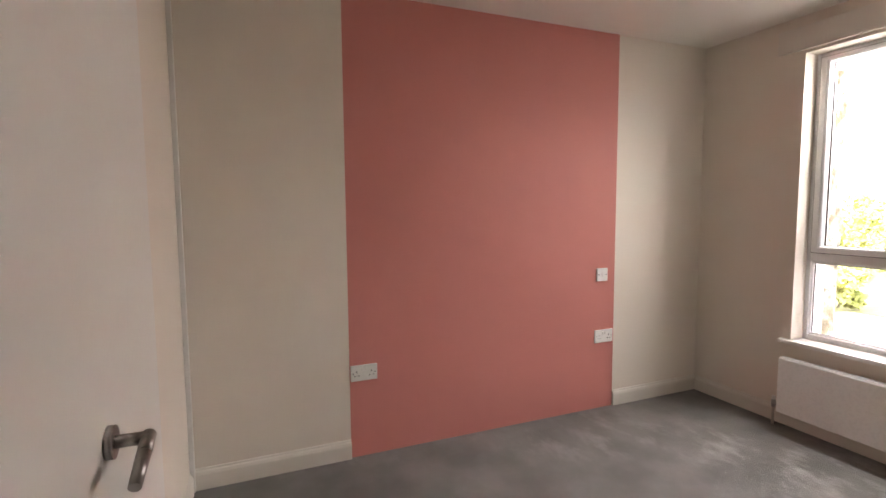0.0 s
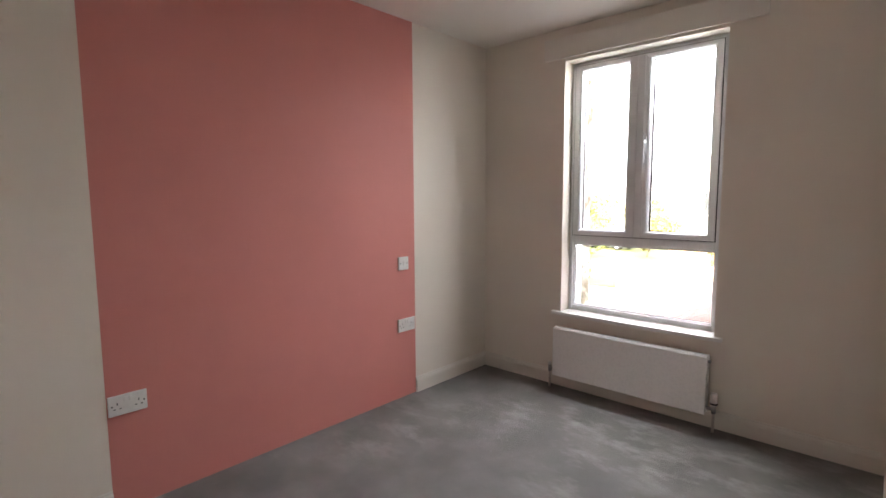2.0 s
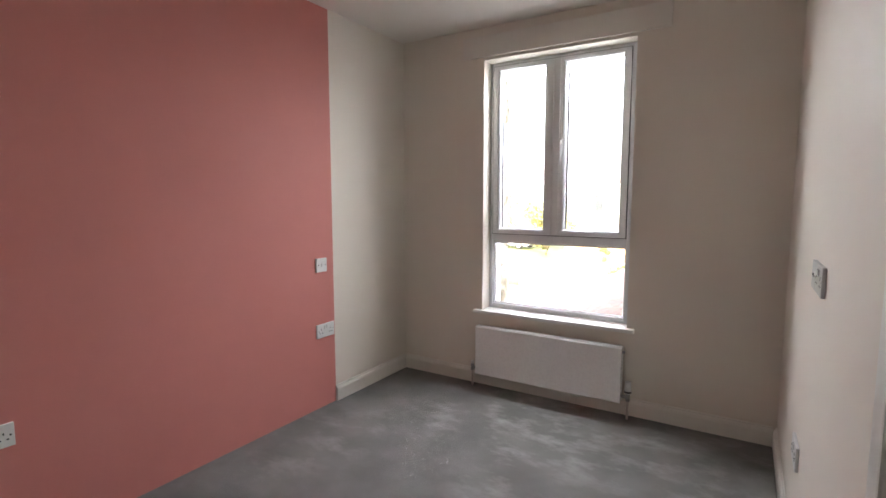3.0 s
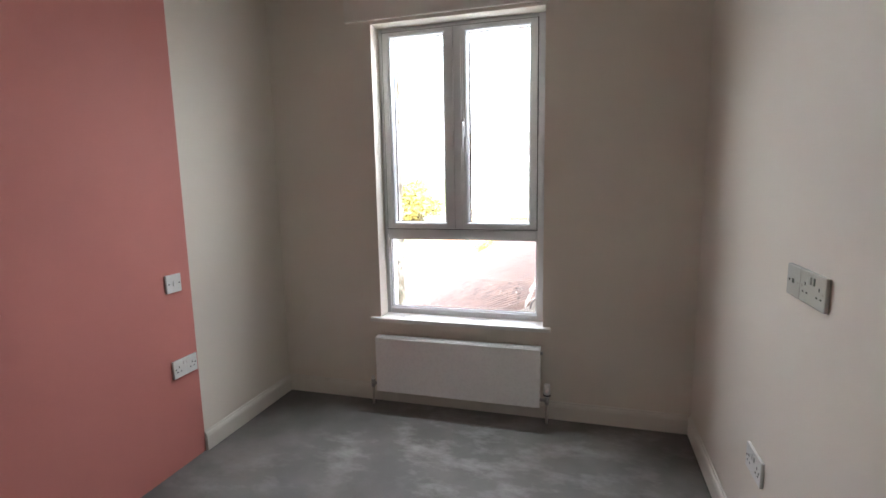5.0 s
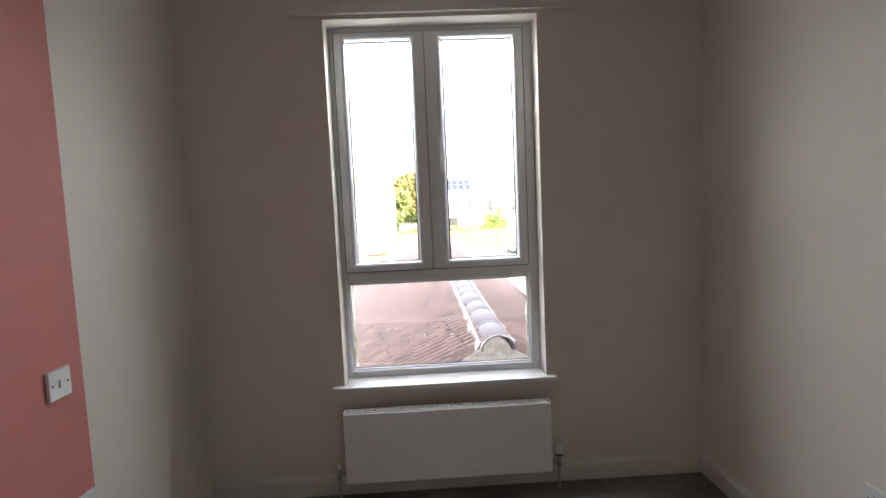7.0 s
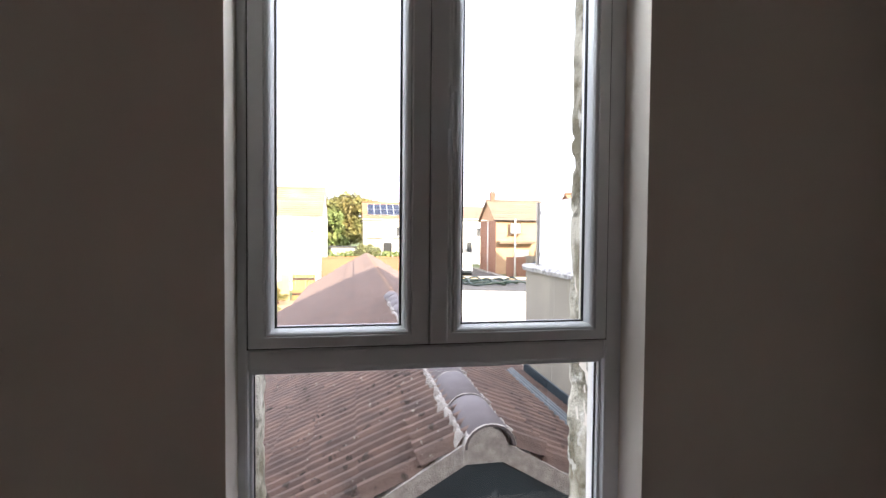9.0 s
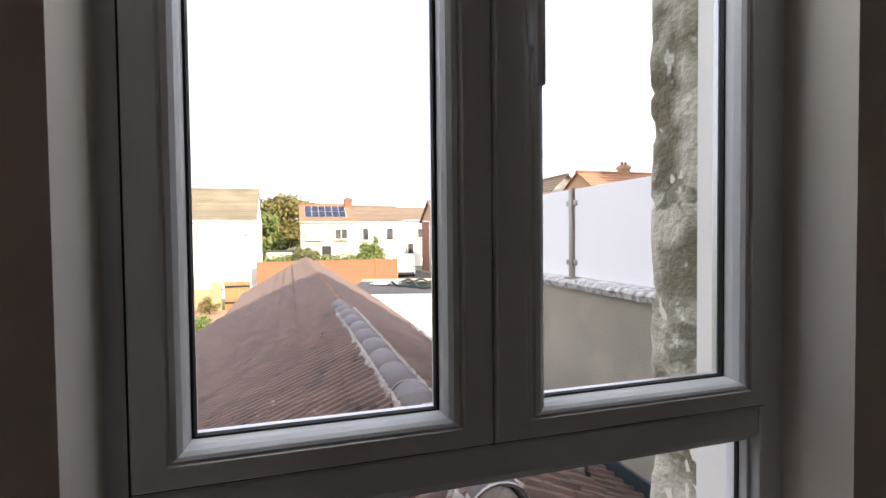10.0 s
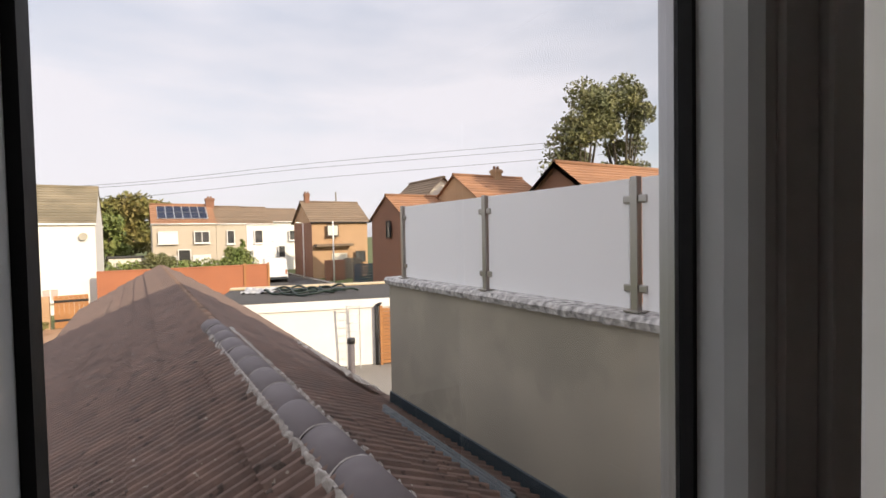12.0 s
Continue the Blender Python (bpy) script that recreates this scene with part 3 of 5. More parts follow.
plate("aerial_socket", "satin metal aerial outlet beside a double socket", 0.086, M_PLATE, (XR, -1.180, 1.078), RIGHT, [(0.0, 0.0, 0.012, 0.012), (-0.024, 0, 0.006, 0.006)], [])
plate("double_socket", "white plastic double socket low on the cream wall", 0.146, M_PLASTIC, (XR, -0.984, 0.418), RIGHT, DOUBLE, ROCK2, "wall sockets")

# ---------------------------------------------------------------- own building, outside
ZG = -2.5
# unseen shell: height and width set for its shadow, dark brick cuts bounced light
structure("wall_outer_house", boxes((XL - 2.6, XL - 0.3, 0.1, WT, ZG, 5.7), (XR + 0.3, 5.0, 0.1, WT, ZG, 5.7), (XL - 0.3, XR + 0.3, 0.1, WT, ZG, -0.3), (XL - 0.3, XR + 0.3, 0.1, WT, H + 0.2, 5.7),
                                    (XL - 2.6, XL - 2.35, -6.0, 0.1, ZG, 5.7), (4.75, 5.0, -6.0, 0.1, ZG, 5.7), (XL - 2.6, 5.0, -6.25, -6.0, ZG, 5.7)), M_BRICK, "unseen brown brick outer wall of the house, sized to shade the roof", "wall")
structure("roof_house", boxes((XL - 2.7, 5.1, -6.35, WT + 0.1, 5.7, 5.9)), M_ROOF_BRN, "unseen flat dark roof closing the house shell that shades the tiles", "roof")

g = boxes((-900, 900, -900, 900, ZG - 0.5, ZG))
structure("ground", g, M_GRASS, "grass and earth reaching to the horizon", "ground")


# ---------------------------------------------------------------- tiled roof of the rear extension
RX, RZ, RY0, RY1 = 0.42, 0.40, 1.17, 22.5
SLOPE = math.atan(0.577)
roof = thing("extension_roof", "brown weathered profiled tile roof with grey ridge tiles", "roof", (RX, RY0, RZ), kind="structure")
roof.rotation_euler = (0, 0, radians(0.3))
EAVE_L, EAVE_R, HIP_L, HIP_R = -4.0, 2.10, 16.0, 15.0
STEP_L = -2.25                          # beyond HIP_L the low side ends here
GAUGE, TW = 0.328, 0.300


def roll_height(u):
    """Height of the tile's rolls at u, counted in rolls."""
    return 0.066 * (0.5 - 0.5 * math.cos(2 * math.pi * u)) ** 0.7


def tile_mesh():
    """One profiled tile: three rolls across (local y), lying down the slope (local x), head under the course above."""
    bm = bmesh.new()
    n = 24
    prof = []
    for k in range(n + 1):
        u = (3 * k / n) % 1.0
        prof.append((TW * k / n, roll_height(u)))
    rows = []
    for x, lift in ((0.0, -0.014), (0.372, 0.038)):
        rows.append([bm.verts.new((x, y, z + lift)) for y, z in prof])
    rows.append([bm.verts.new((0.372, y, z - 0.012)) for y, z in prof])
    for a, b in ((0, 1), (1, 2)):
        for k in range(n):
            bm.faces.new((rows[a][k], rows[b][k], rows[b][k + 1], rows[a][k + 1]))
    me = bpy.data.meshes.new("roof_tile")
    bmesh.ops.recalc_face_normals(bm, faces=bm.faces)
    bm.to_mesh(me)
    bm.free()
    me.materials.append(M_TILE)
    return me


TILE = tile_mesh()
tile_v = np.array([v.co[:] for v in TILE.vertices])
tile_f = [tuple(p.vertices) for p in TILE.polygons]
random.seed(11)
rest_v, rest_f = [], []
TILES_NEAR = []
for side, eave, hip in ((-1, EAVE_L, HIP_L), (1, EAVE_R, HIP_R)):
    run = abs(eave - RX) / math.cos(SLOPE)
    courses = int(run / GAUGE) + 1
    for c in range(courses):
        s = -0.06 + c * GAUGE
        x = s * math.cos(SLOPE)
        far = RY1 - (RY1 - hip) * min(1, x / abs(eave - RX)) - RY0
        if side < 0:
            far = (HIP_L if x + 0.2 > RX - STEP_L else RY1 - 0.8 * x / (RX - STEP_L)) - RY0
        for k in range(int(far / TW)):
            y = k * TW
            # the parapet wall stands on the slope here
            if side > 0 and RX + x + 0.33 > 1.93 and y + RY0 < 4.7:
                continue
            m = Matrix.Translation((side * x, y + (TW if side < 0 else 0), -math.tan(SLOPE) * x - 0.012 + random.uniform(-0.003, 0.003)))
            if c == 0:      # cut course under the ridge
                m = Matrix.Translation((side * 0.075, 0, -0.577 * 0.075)) @ m @ Matrix.Diagonal((0.76, 1, 1, 1))
            m = m @ Matrix.Rotation(math.pi if side < 0 else 0, 4, "Z") @ Matrix.Rotation(SLOPE + random.uniform(-0.004, 0.004), 4, "Y") @ Matrix.Rotation(random.uniform(-0.003, 0.003), 4, "Z")
            if y < (3.9 if side < 0 else 4.4) and len(TILES_NEAR) < 290:
                TILES_NEAR.append(m)
            else:
                base = len(rest_v)
                rest_v.extend((m @ Vector(p))[:] for p in tile_v)
                rest_f.extend(tuple(base + i for i in f) for f in tile_f)
me = bpy.data.meshes.new("far_tiles")
me.from_pydata(rest_v, [], rest_f)
me.materials.append(M_TILE_FAR)
ob = new("far_tiles", me)
ob.parent = roof
tagged(ob, "brown weathered roof tiles", kind="stuff")

# deck below the tiles, with hipped far end and dark gable cheek
def prism(pts, y0, y1):
    """A solid from an outline in x and z, between two depths."""
    bm = bmesh.new()
    rings = [[bm.verts.new((x, y, z)) for x, z in pts] for y in (y0, y1)]
    n = len(pts)
    for q in range(n):
        bm.faces.new((rings[0][q], rings[0][(q + 1) % n], rings[1][(q + 1) % n], rings[1][q]))
    bm.faces.new(rings[0][::-1])
    bm.faces.new(rings[1])
    bmesh.ops.recalc_face_normals(bm, faces=bm.faces)
    return bm


def down(x):
    """Height of the slope at x metres from the ridge."""
    return -0.577 * abs(x) - 0.035


def slab(outline):
    bm = bmesh.new()
    top = [bm.verts.new((x, y, down(x))) for x, y in outline]
    low = [bm.verts.new((x, y, down(x) - 0.04)) for x, y in outline]
    n = len(outline)
    bm.faces.new(top)
    bm.faces.new(low[::-1])
    for q in range(n):
        bm.faces.new((top[q], low[q], low[(q + 1) % n], top[(q + 1) % n]))
    bmesh.ops.recalc_face_normals(bm, faces=bm.faces)
    return bm


LX, SX, RXX = EAVE_L - RX, STEP_L - RX, EAVE_R - RX
part("roof_deck", slab(((0, 0), (LX, 0), (LX, HIP_L - RY0), (SX, HIP_L - RY0), (SX, RY1 - 0.8 - RY0), (0, RY1 - RY0))), M_TILE_FAR, roof)
part("roof_deck", slab(((0, 0), (RXX, 0), (RXX, HIP_R - RY0), (0, RY1 - RY0))), M_TILE_FAR, roof)
part("gable_cheek", prism(((LX + 0.05, down(LX) - 0.06), (LX + 0.05, ZG - RZ), (RXX - 0.25, ZG - RZ), (RXX - 0.25, down(RXX - 0.25) - 0.06), (0.0, -0.125)), 0.03, 0.10), M_SLATE, roof, "dark blue-grey clad gable end")
for sgn, L in ((-1, -LX), (1, 1.9 - RX)):
    part("verge", prism(((sgn * 0.02, -0.012), (sgn * L, down(L) + 0.028), (sgn * L, down(L) - 0.065), (sgn * 0.02, -0.115)), -0.012, 0.06), M_MORTAR, roof, "pale mortar verge")

# ridge tiles
def ridge_mesh(name, mat, L, r):
    bm = bmesh.new()
    n = 12
    rows = []
    for y, rr in ((0.0, r), (L * 0.96, r * 0.993), (L + 0.02, r * 0.975)):
        for inset in (0.0, 0.016):
            rows.append([bm.verts.new((-(rr - inset) * math.cos(math.pi * k / n), y, (rr - inset) * math.sin(math.pi * k / n) * 0.92)) for k in range(n + 1)])
    order = ((0, 2), (2, 4), (5, 3), (3, 1), (1, 0), (4, 5))
    for a, b in order:
        for k in range(n):
            f = bm.faces.new((rows[a][k], rows[b][k], rows[b][k + 1], rows[a][k + 1]))
            f.smooth = a in (0, 2)
    bmesh.ops.recalc_face_normals(bm, faces=bm.faces)
    me = bpy.data.meshes.new(name)
    bm.to_mesh(me)
    bm.free()
    me.materials.append(mat)
    return me


R_NEW, R_OLD = ridge_mesh("ridge_tile", M_RIDGE, 0.455, 0.128), ridge_mesh("ridge_tile", M_RIDGE_OLD, 0.45, 0.112)
y = -0.03
k = 0
while y < RY1 - RY0 - 0.2:
    fresh = y < 6.25 - RY0
    ob = new("ridge_tile", R_NEW if fresh else R_OLD)
    ob.parent = roof
    ob.location = (random.uniform(-0.006, 0.006) + (0.02 - 0.010 * y if fresh else 0), y, -0.075 + (0.0 if fresh else -0.012) + random.uniform(-0.004, 0.004))
    ob.rotation_euler = (random.uniform(-0.006, 0.006), random.uniform(-0.02, 0.02), random.uniform(-0.008, 0.008))
    if fresh:
        jb = bmesh.new()
        n = 12
        for kk in range(n):
            t0, t1 = math.pi * kk / n, math.pi * (kk + 1) / n
            quad = []
            for tt, yy in ((t0, -0.009), (t1, -0.009), (t1, 0.003 + 0.003 * math.sin(kk * 2.1)), (t0, 0.003 + 0.003 * math.sin(kk * 2.1 - 2.1))):
                quad.append(jb.verts.new((-0.1295 * math.cos(tt), yy, 0.1295 * math.sin(tt) * 0.92)))
            jb.faces.new(quad)
        bmesh.ops.remove_doubles(jb, verts=jb.verts, dist=0.002)
        bmesh.ops.solidify(jb, geom=jb.faces[:], thickness=0.002)
        j = part("mortar_joint", jb, M_MORTAR, roof)
        j.location = ob.location
    y += 0.455 if fresh else 0.45
    k += 1
# mortar bedding, ragged on the side of the camera
for sgn in (-1, 1):
    mb = bmesh.new()
    prev = None
    n = 950
    for i in range(n + 1):
        yy = (6.2 - RY0) * i / n
        w = 0.138 + 0.045 * noise.noise((yy * 6, sgn, 0)) + 0.04 * noise.noise((yy * 27, sgn, 5))
        top = roll_height(yy / TW * 3)
        row = [mb.verts.new((sgn * 0.10, yy, -0.015)), mb.verts.new((sgn * 0.128, yy, -0.056 + 0.85 * top + 0.006 * noise.noise((yy * 30, 2, sgn)))),
               mb.verts.new((sgn * w, yy, -0.577 * w + 0.002 + top + 0.006 * noise.noise((yy * 45, 8, sgn)))), mb.verts.new((sgn * (w + 0.005), yy, -0.577 * w - 0.02))]
        if prev:
            for q in range(3):
                mb.faces.new((prev[q], prev[q + 1], row[q + 1], row[q]))
        prev = row
    bmesh.ops.recalc_face_normals(mb, faces=mb.faces)
    part("mortar_bedding", mb, M_MORTAR, roof, "ragged pale mortar bedding")
part("ridge_end_plug", prism([(0.110 * math.cos(math.pi * k / 14), -0.078 + 0.104 * math.sin(math.pi * k / 14)) for k in range(15)] + [(-0.110, -0.15), (0.110, -0.15)], -0.024, 0.05), M_MORTAR, roof, "mortar-filled ridge end")

outhouse = thing("outhouse", "low white flat-roofed outhouse beside the roof", "outhouse", (-5.4, 17.0, ZG))
part("wall", boxes((-1.9, 2.3, 0, 0.9, 0, 0.50)), M_WHITE_EXT, outhouse)
part("roof", boxes((-2.0, 2.4, -0.1, 1.0, 0.50, 0.58), bevel=0.01), M_WHITE_EXT, outhouse)
structure("wall_extension", boxes((STEP_L + 0.25, EAVE_R - 0.25, RY0 + 0.3, HIP_R - 0.6, ZG, -1.25)), M_WHITE_EXT, "white rendered walls of the rear extension", "wall")

# ---------------------------------------------------------------- parapet with frosted screen
PX, PYN, PYF, PZ = 1.90, WT, 4.76, 0.905
structure("wall_parapet", boxes((PX, PX + 0.22, PYN, PYF, ZG, PZ)), M_RENDER, "grey cement rendered parapet wall", "wall")
structure("terrace_deck", boxes((PX + 0.22, 5.0, PYN, PYF, 0.35, 0.5), (PX + 0.22, 5.0, PYF - 0.2, PYF, ZG, 0.35)), M_RENDER, "flat roof terrace behind the parapet", "terrace")
cp = bmesh.new()
nseg = 150
rows = []
for i in range(nseg + 1):
    yy = PYN + (PYF + 0.05 - PYN) * i / nseg
    r1, r2 = noise.noise((yy * 4.3, 1, 0)), noise.noise((yy * 12.7, 7, 0)) + 0.5 * noise.noise((yy * 31, 3, 0))
    rows.append([cp.verts.new(p) for p in ((PX - 0.030 + 0.012 * r1, yy, PZ + 0.010 * r2), (PX - 0.042 + 0.012 * r2, yy, PZ + 0.042 + 0.008 * r1), (PX - 0.02 + 0.008 * r2, yy, PZ + 0.071 + 0.006 * r1), (PX + 0.24, yy, PZ + 0.078), (PX + 0.25, yy, PZ))])
for a, b in zip(rows, rows[1:]):
    for q in range(5):
        cp.faces.new((a[q], a[(q + 1) % 5], b[(q + 1) % 5], b[q]))
cp.faces.new(rows[0])
cp.faces.new(rows[-1][::-1])
bmesh.ops.recalc_face_normals(cp, faces=cp.faces)
structure("coping", cp, M_COPING, "rough pale cement coping on the parapet", "coping")
lf = bmesh.new()
nseg = 30
rows = []
for i in range(nseg + 1):
    yy = PYN + (PYF + 0.02 - PYN) * i / nseg
    w = 0.012 * noise.noise((yy * 4, 3, 0))
    rows.append([lf.verts.new(p) for p in ((PX - 0.004, yy, -0.25 + 0.3 * w), (PX - 0.012, yy, -0.26), (PX - 0.014 + 0.5 * w, yy, -0.405), (PX - 0.09 + w, yy, -0.355 + w), (PX - 0.09 + w, yy, -0.370 + w), (PX - 0.004, yy, -0.43))])
for a, b in zip(rows, rows[1:]):
    for q in range(6):
        lf.faces.new((a[q], a[(q + 1) % 6], b[(q + 1) % 6], b[q]))
bmesh.ops.recalc_face_normals(lf, faces=lf.faces)
structure("lead_flashing", lf, M_SLATE, "dark lead flashing along the foot of the parapet", "flashing")

screen = thing("glass_screen", "frosted glass balustrade with steel posts on the parapet", "balustrade", (PX + 0.06, 0, PZ + 0.076))
POSTS = (4.52, 3.10, 1.72, 0.50)
for py in POSTS:
    p = part("post", boxes((-0.022, 0.022, py - 0.022, py + 0.022, 0, 0.745), bevel=0.004), M_STEEL, screen, "brushed steel post")
    part("base_plate", boxes((-0.05, 0.05, py - 0.05, py + 0.05, 0.0, 0.010), bevel=0.002), M_STEEL, p)
    for cz in (0.13, 0.62):
        for sy in (-1, 1):
            if py == POSTS[0] and sy > 0:
                continue
            part("clamp", boxes((-0.014, 0.020, min(py + sy * 0.022, py + sy * 0.075), max(py + sy * 0.022, py + sy * 0.075), cz - 0.022, cz + 0.022), bevel=0.008), M_STEEL, p)
for a, b in zip(POSTS, POSTS[1:]):
    part("glass_panel", boxes((-0.001, 0.009, b + 0.040, a - 0.040, 0.015, 0.735), bevel=0.002), M_FROST, screen, "white frosted glass panel")

# odds and ends left on the roof
trim_piece = bmesh.new()
for i in range(3):
    o = i * 0.085
    sweep(trim_piece, [(-0.04, 0), (0.04, 0), (0.037, 0.02), (0.006, 0.05), (-0.006, 0.05), (-0.037, 0.02)], (1.36 + o, 2.0 + 0.15 * i, -0.090 - 0.577 * o), (1.34 + o, 3.7 + 0.2 * i, -0.080 - 0.577 * o))
tagged(link("metal_offcut", trim_piece, M_OFFCUT), "grey metal trim offcuts lying on the roof tiles", "metal trim")
rg = bmesh.new()
random.seed(3)
prev = None
for i in range(26):
    yy = 4.9 + 2.6 * i / 25
    xx = 1.72 - 0.10 * i / 25 + 0.03 * noise.noise((i * 0.6, 0, 0))
    row = []
    for q in range(5):
        x = xx + (q - 2) * (0.075 - 0.0018 * i) + 0.02 * noise.noise((i * 0.7, q * 1.3, 4))
        row.append(rg.verts.new((x, yy + 0.03 * noise.noise((q, i, 2)), RZ - 0.577 * (x - RX) + 0.145 + 0.06 * noise.noise((i * 0.8, q * 0.9, 9)))))
    if prev:
        for q in range(4):
            rg.faces.new((prev[q], prev[q + 1], row[q + 1], row[q]))
    prev = row
bmesh.ops.solidify(rg, geom=rg.faces[:], thickness=0.01)
tagged(link("torn_sheeting", rg, M_TORN), "torn pale sheeting lying crumpled on the roof edge", "debris")

# ---------------------------------------------------------------- white flat-roofed garage
gar = thing("garage", "white rendered garage with a dark flat felt roof", "garage", (1.2, 15.1, ZG))
gar.rotation_euler = (0, 0, radians(-17))
GW, GD, GH = 8.4, 4.3, 1.98
part("wall", boxes((0, GW, 0, 0.2, 0, GH), (0, GW, GD - 0.2, GD, 0, GH), (0, 0.2, 0.2, GD - 0.2, 0, GH), (GW - 0.2, GW, 0.2, GD - 0.2, 0, GH)), M_WHITE_EXT, gar)
part("roof", boxes((-0.05, GW + 0.05, -0.03, GD + 0.05, GH, GH + 0.06), bevel=0.01), M_ROOF_FELT, gar)
part("roof_edge", boxes((-0.07, GW + 0.07, GD - 0.35, GD + 0.12, GH + 0.064, GH + 0.13), bevel=0.02), M_LIGHTWOOD, gar, "pale raised roof edge")
part("fascia", boxes((-0.06, GW + 0.06, -0.06, -0.032, GH - 0.22, GH + 0.04)), M_WHITE_EXT, gar)


def on_garage(x, y, z):
    c, s_ = math.cos(radians(-17)), math.sin(radians(-17))
    return (1.2 + x * c - y * s_, 15.1 + x * s_ + y * c, ZG + z)


def curve_thing(name, pts, r, mat, label, category):
    cu = bpy.data.curves.new(name, "CURVE")
    cu.dimensions, cu.bevel_depth, cu.bevel_resolution = "3D", r, 2
    sp = cu.splines.new("BEZIER")
    sp.bezier_points.add(len(pts) - 1)
    for b, p in zip(sp.bezier_points, pts):
        b.co = p
        b.handle_left_type = b.handle_right_type = "AUTO"
    cu.materials.append(mat)
    return tagged(new(name, cu), label, category)


hose = []
random.seed(8)
for i in range(46):
    t = i / 45
    hose.append(on_garage(1.6 + 2.2 * t + 0.55 * math.cos(t * 31), 2.2 + 0.8 * math.sin(t * 31) + 0.4 * math.sin(t * 9), GH + 0.10 + 0.05 * (i % 3)))
curve_thing("garden_hose", hose, 0.035, M_HOSE, "coiled dark green hose lying on the flat roof", "hose")
sheet = bmesh.new()
prev = None
for i in range(12):
    row = [sheet.verts.new((0.3 + 0.1 * i, 2.4 + 0.22 * q, 0.03 + 0.16 * abs(noise.noise((i * 0.5, q * 0.6, 3))))) for q in range(8)]
    if prev:
        for q in range(7):
            sheet.faces.new((prev[q], prev[q + 1], row[q + 1], row[q]))
    prev = row
bmesh.ops.solidify(sheet, geom=sheet.faces[:], thickness=0.02)
sh = tagged(link("folded_sheet", sheet, M_CAR), "pale folded sheet lying on the flat roof", "sheet")
sh.location, sh.rotation_euler = on_garage(0.2, 0, GH + 0.06), (0, 0, radians(-17))

ladder = thing("ladder", "aluminium ladder leaning on the white garage wall", "ladder", on_garage(3.95, -0.05, 0))
ladder.rotation_euler = (radians(3), 0, radians(-17))
for lx in (-0.19, 0.19):
    part("stile", boxes((lx - 0.014, lx + 0.014, -0.30, -0.24, 0.02, 1.93), bevel=0.004), M_ALU, ladder)
for k in range(8):
    part("rung", tubes(((-0.19, -0.27, 0.2 + 0.24 * k), (0.19, -0.27, 0.2 + 0.24 * k), 0.013), n=8), M_ALU, ladder)
flue = thing("flue_pipe", "grey flue pipe beside the roof edge", "pipe", (3.55, 10.3, ZG))
part("pipe", tubes(((0, 0, 0), (0, 0, 1.55), 0.075), n=16), M_RIDGE, flue)
part("cowl", tubes(((0, 0, 1.55), (0, 0, 1.66), 0.09, 0.085), n=16), M_DARK, flue)
dp = thing("downpipe", "black downpipe on the garage wall", "pipe", on_garage(4.66, -0.09, 0))
part("pipe", tubes(((0, 0, 0), (0, 0, 1.8), 0.05), ((0, 0, 1.8), (0.25, 0.03, 1.9), 0.05), n=10), M_DARK, dp)
pan = thing("slatted_fence", "orange slatted timber fence panel beside the garage", "fence", on_garage(5.08, -0.13, 0))
pan.rotation_euler = (0, 0, radians(-17))
for k in range(16):
    part("slat", boxes((-0.25, 0.75, -0.012 + 0.004 * (k % 2), 0.012, 0.06 + 0.105 * k, 0.150 + 0.105 * k)), M_WOOD_OR, pan)
for px in (-0.28, 0.78):
    part("post", boxes((px - 0.04, px + 0.04, -0.05, 0.05, 0, 1.8), bevel=0.008), M_WOOD_OR, pan)


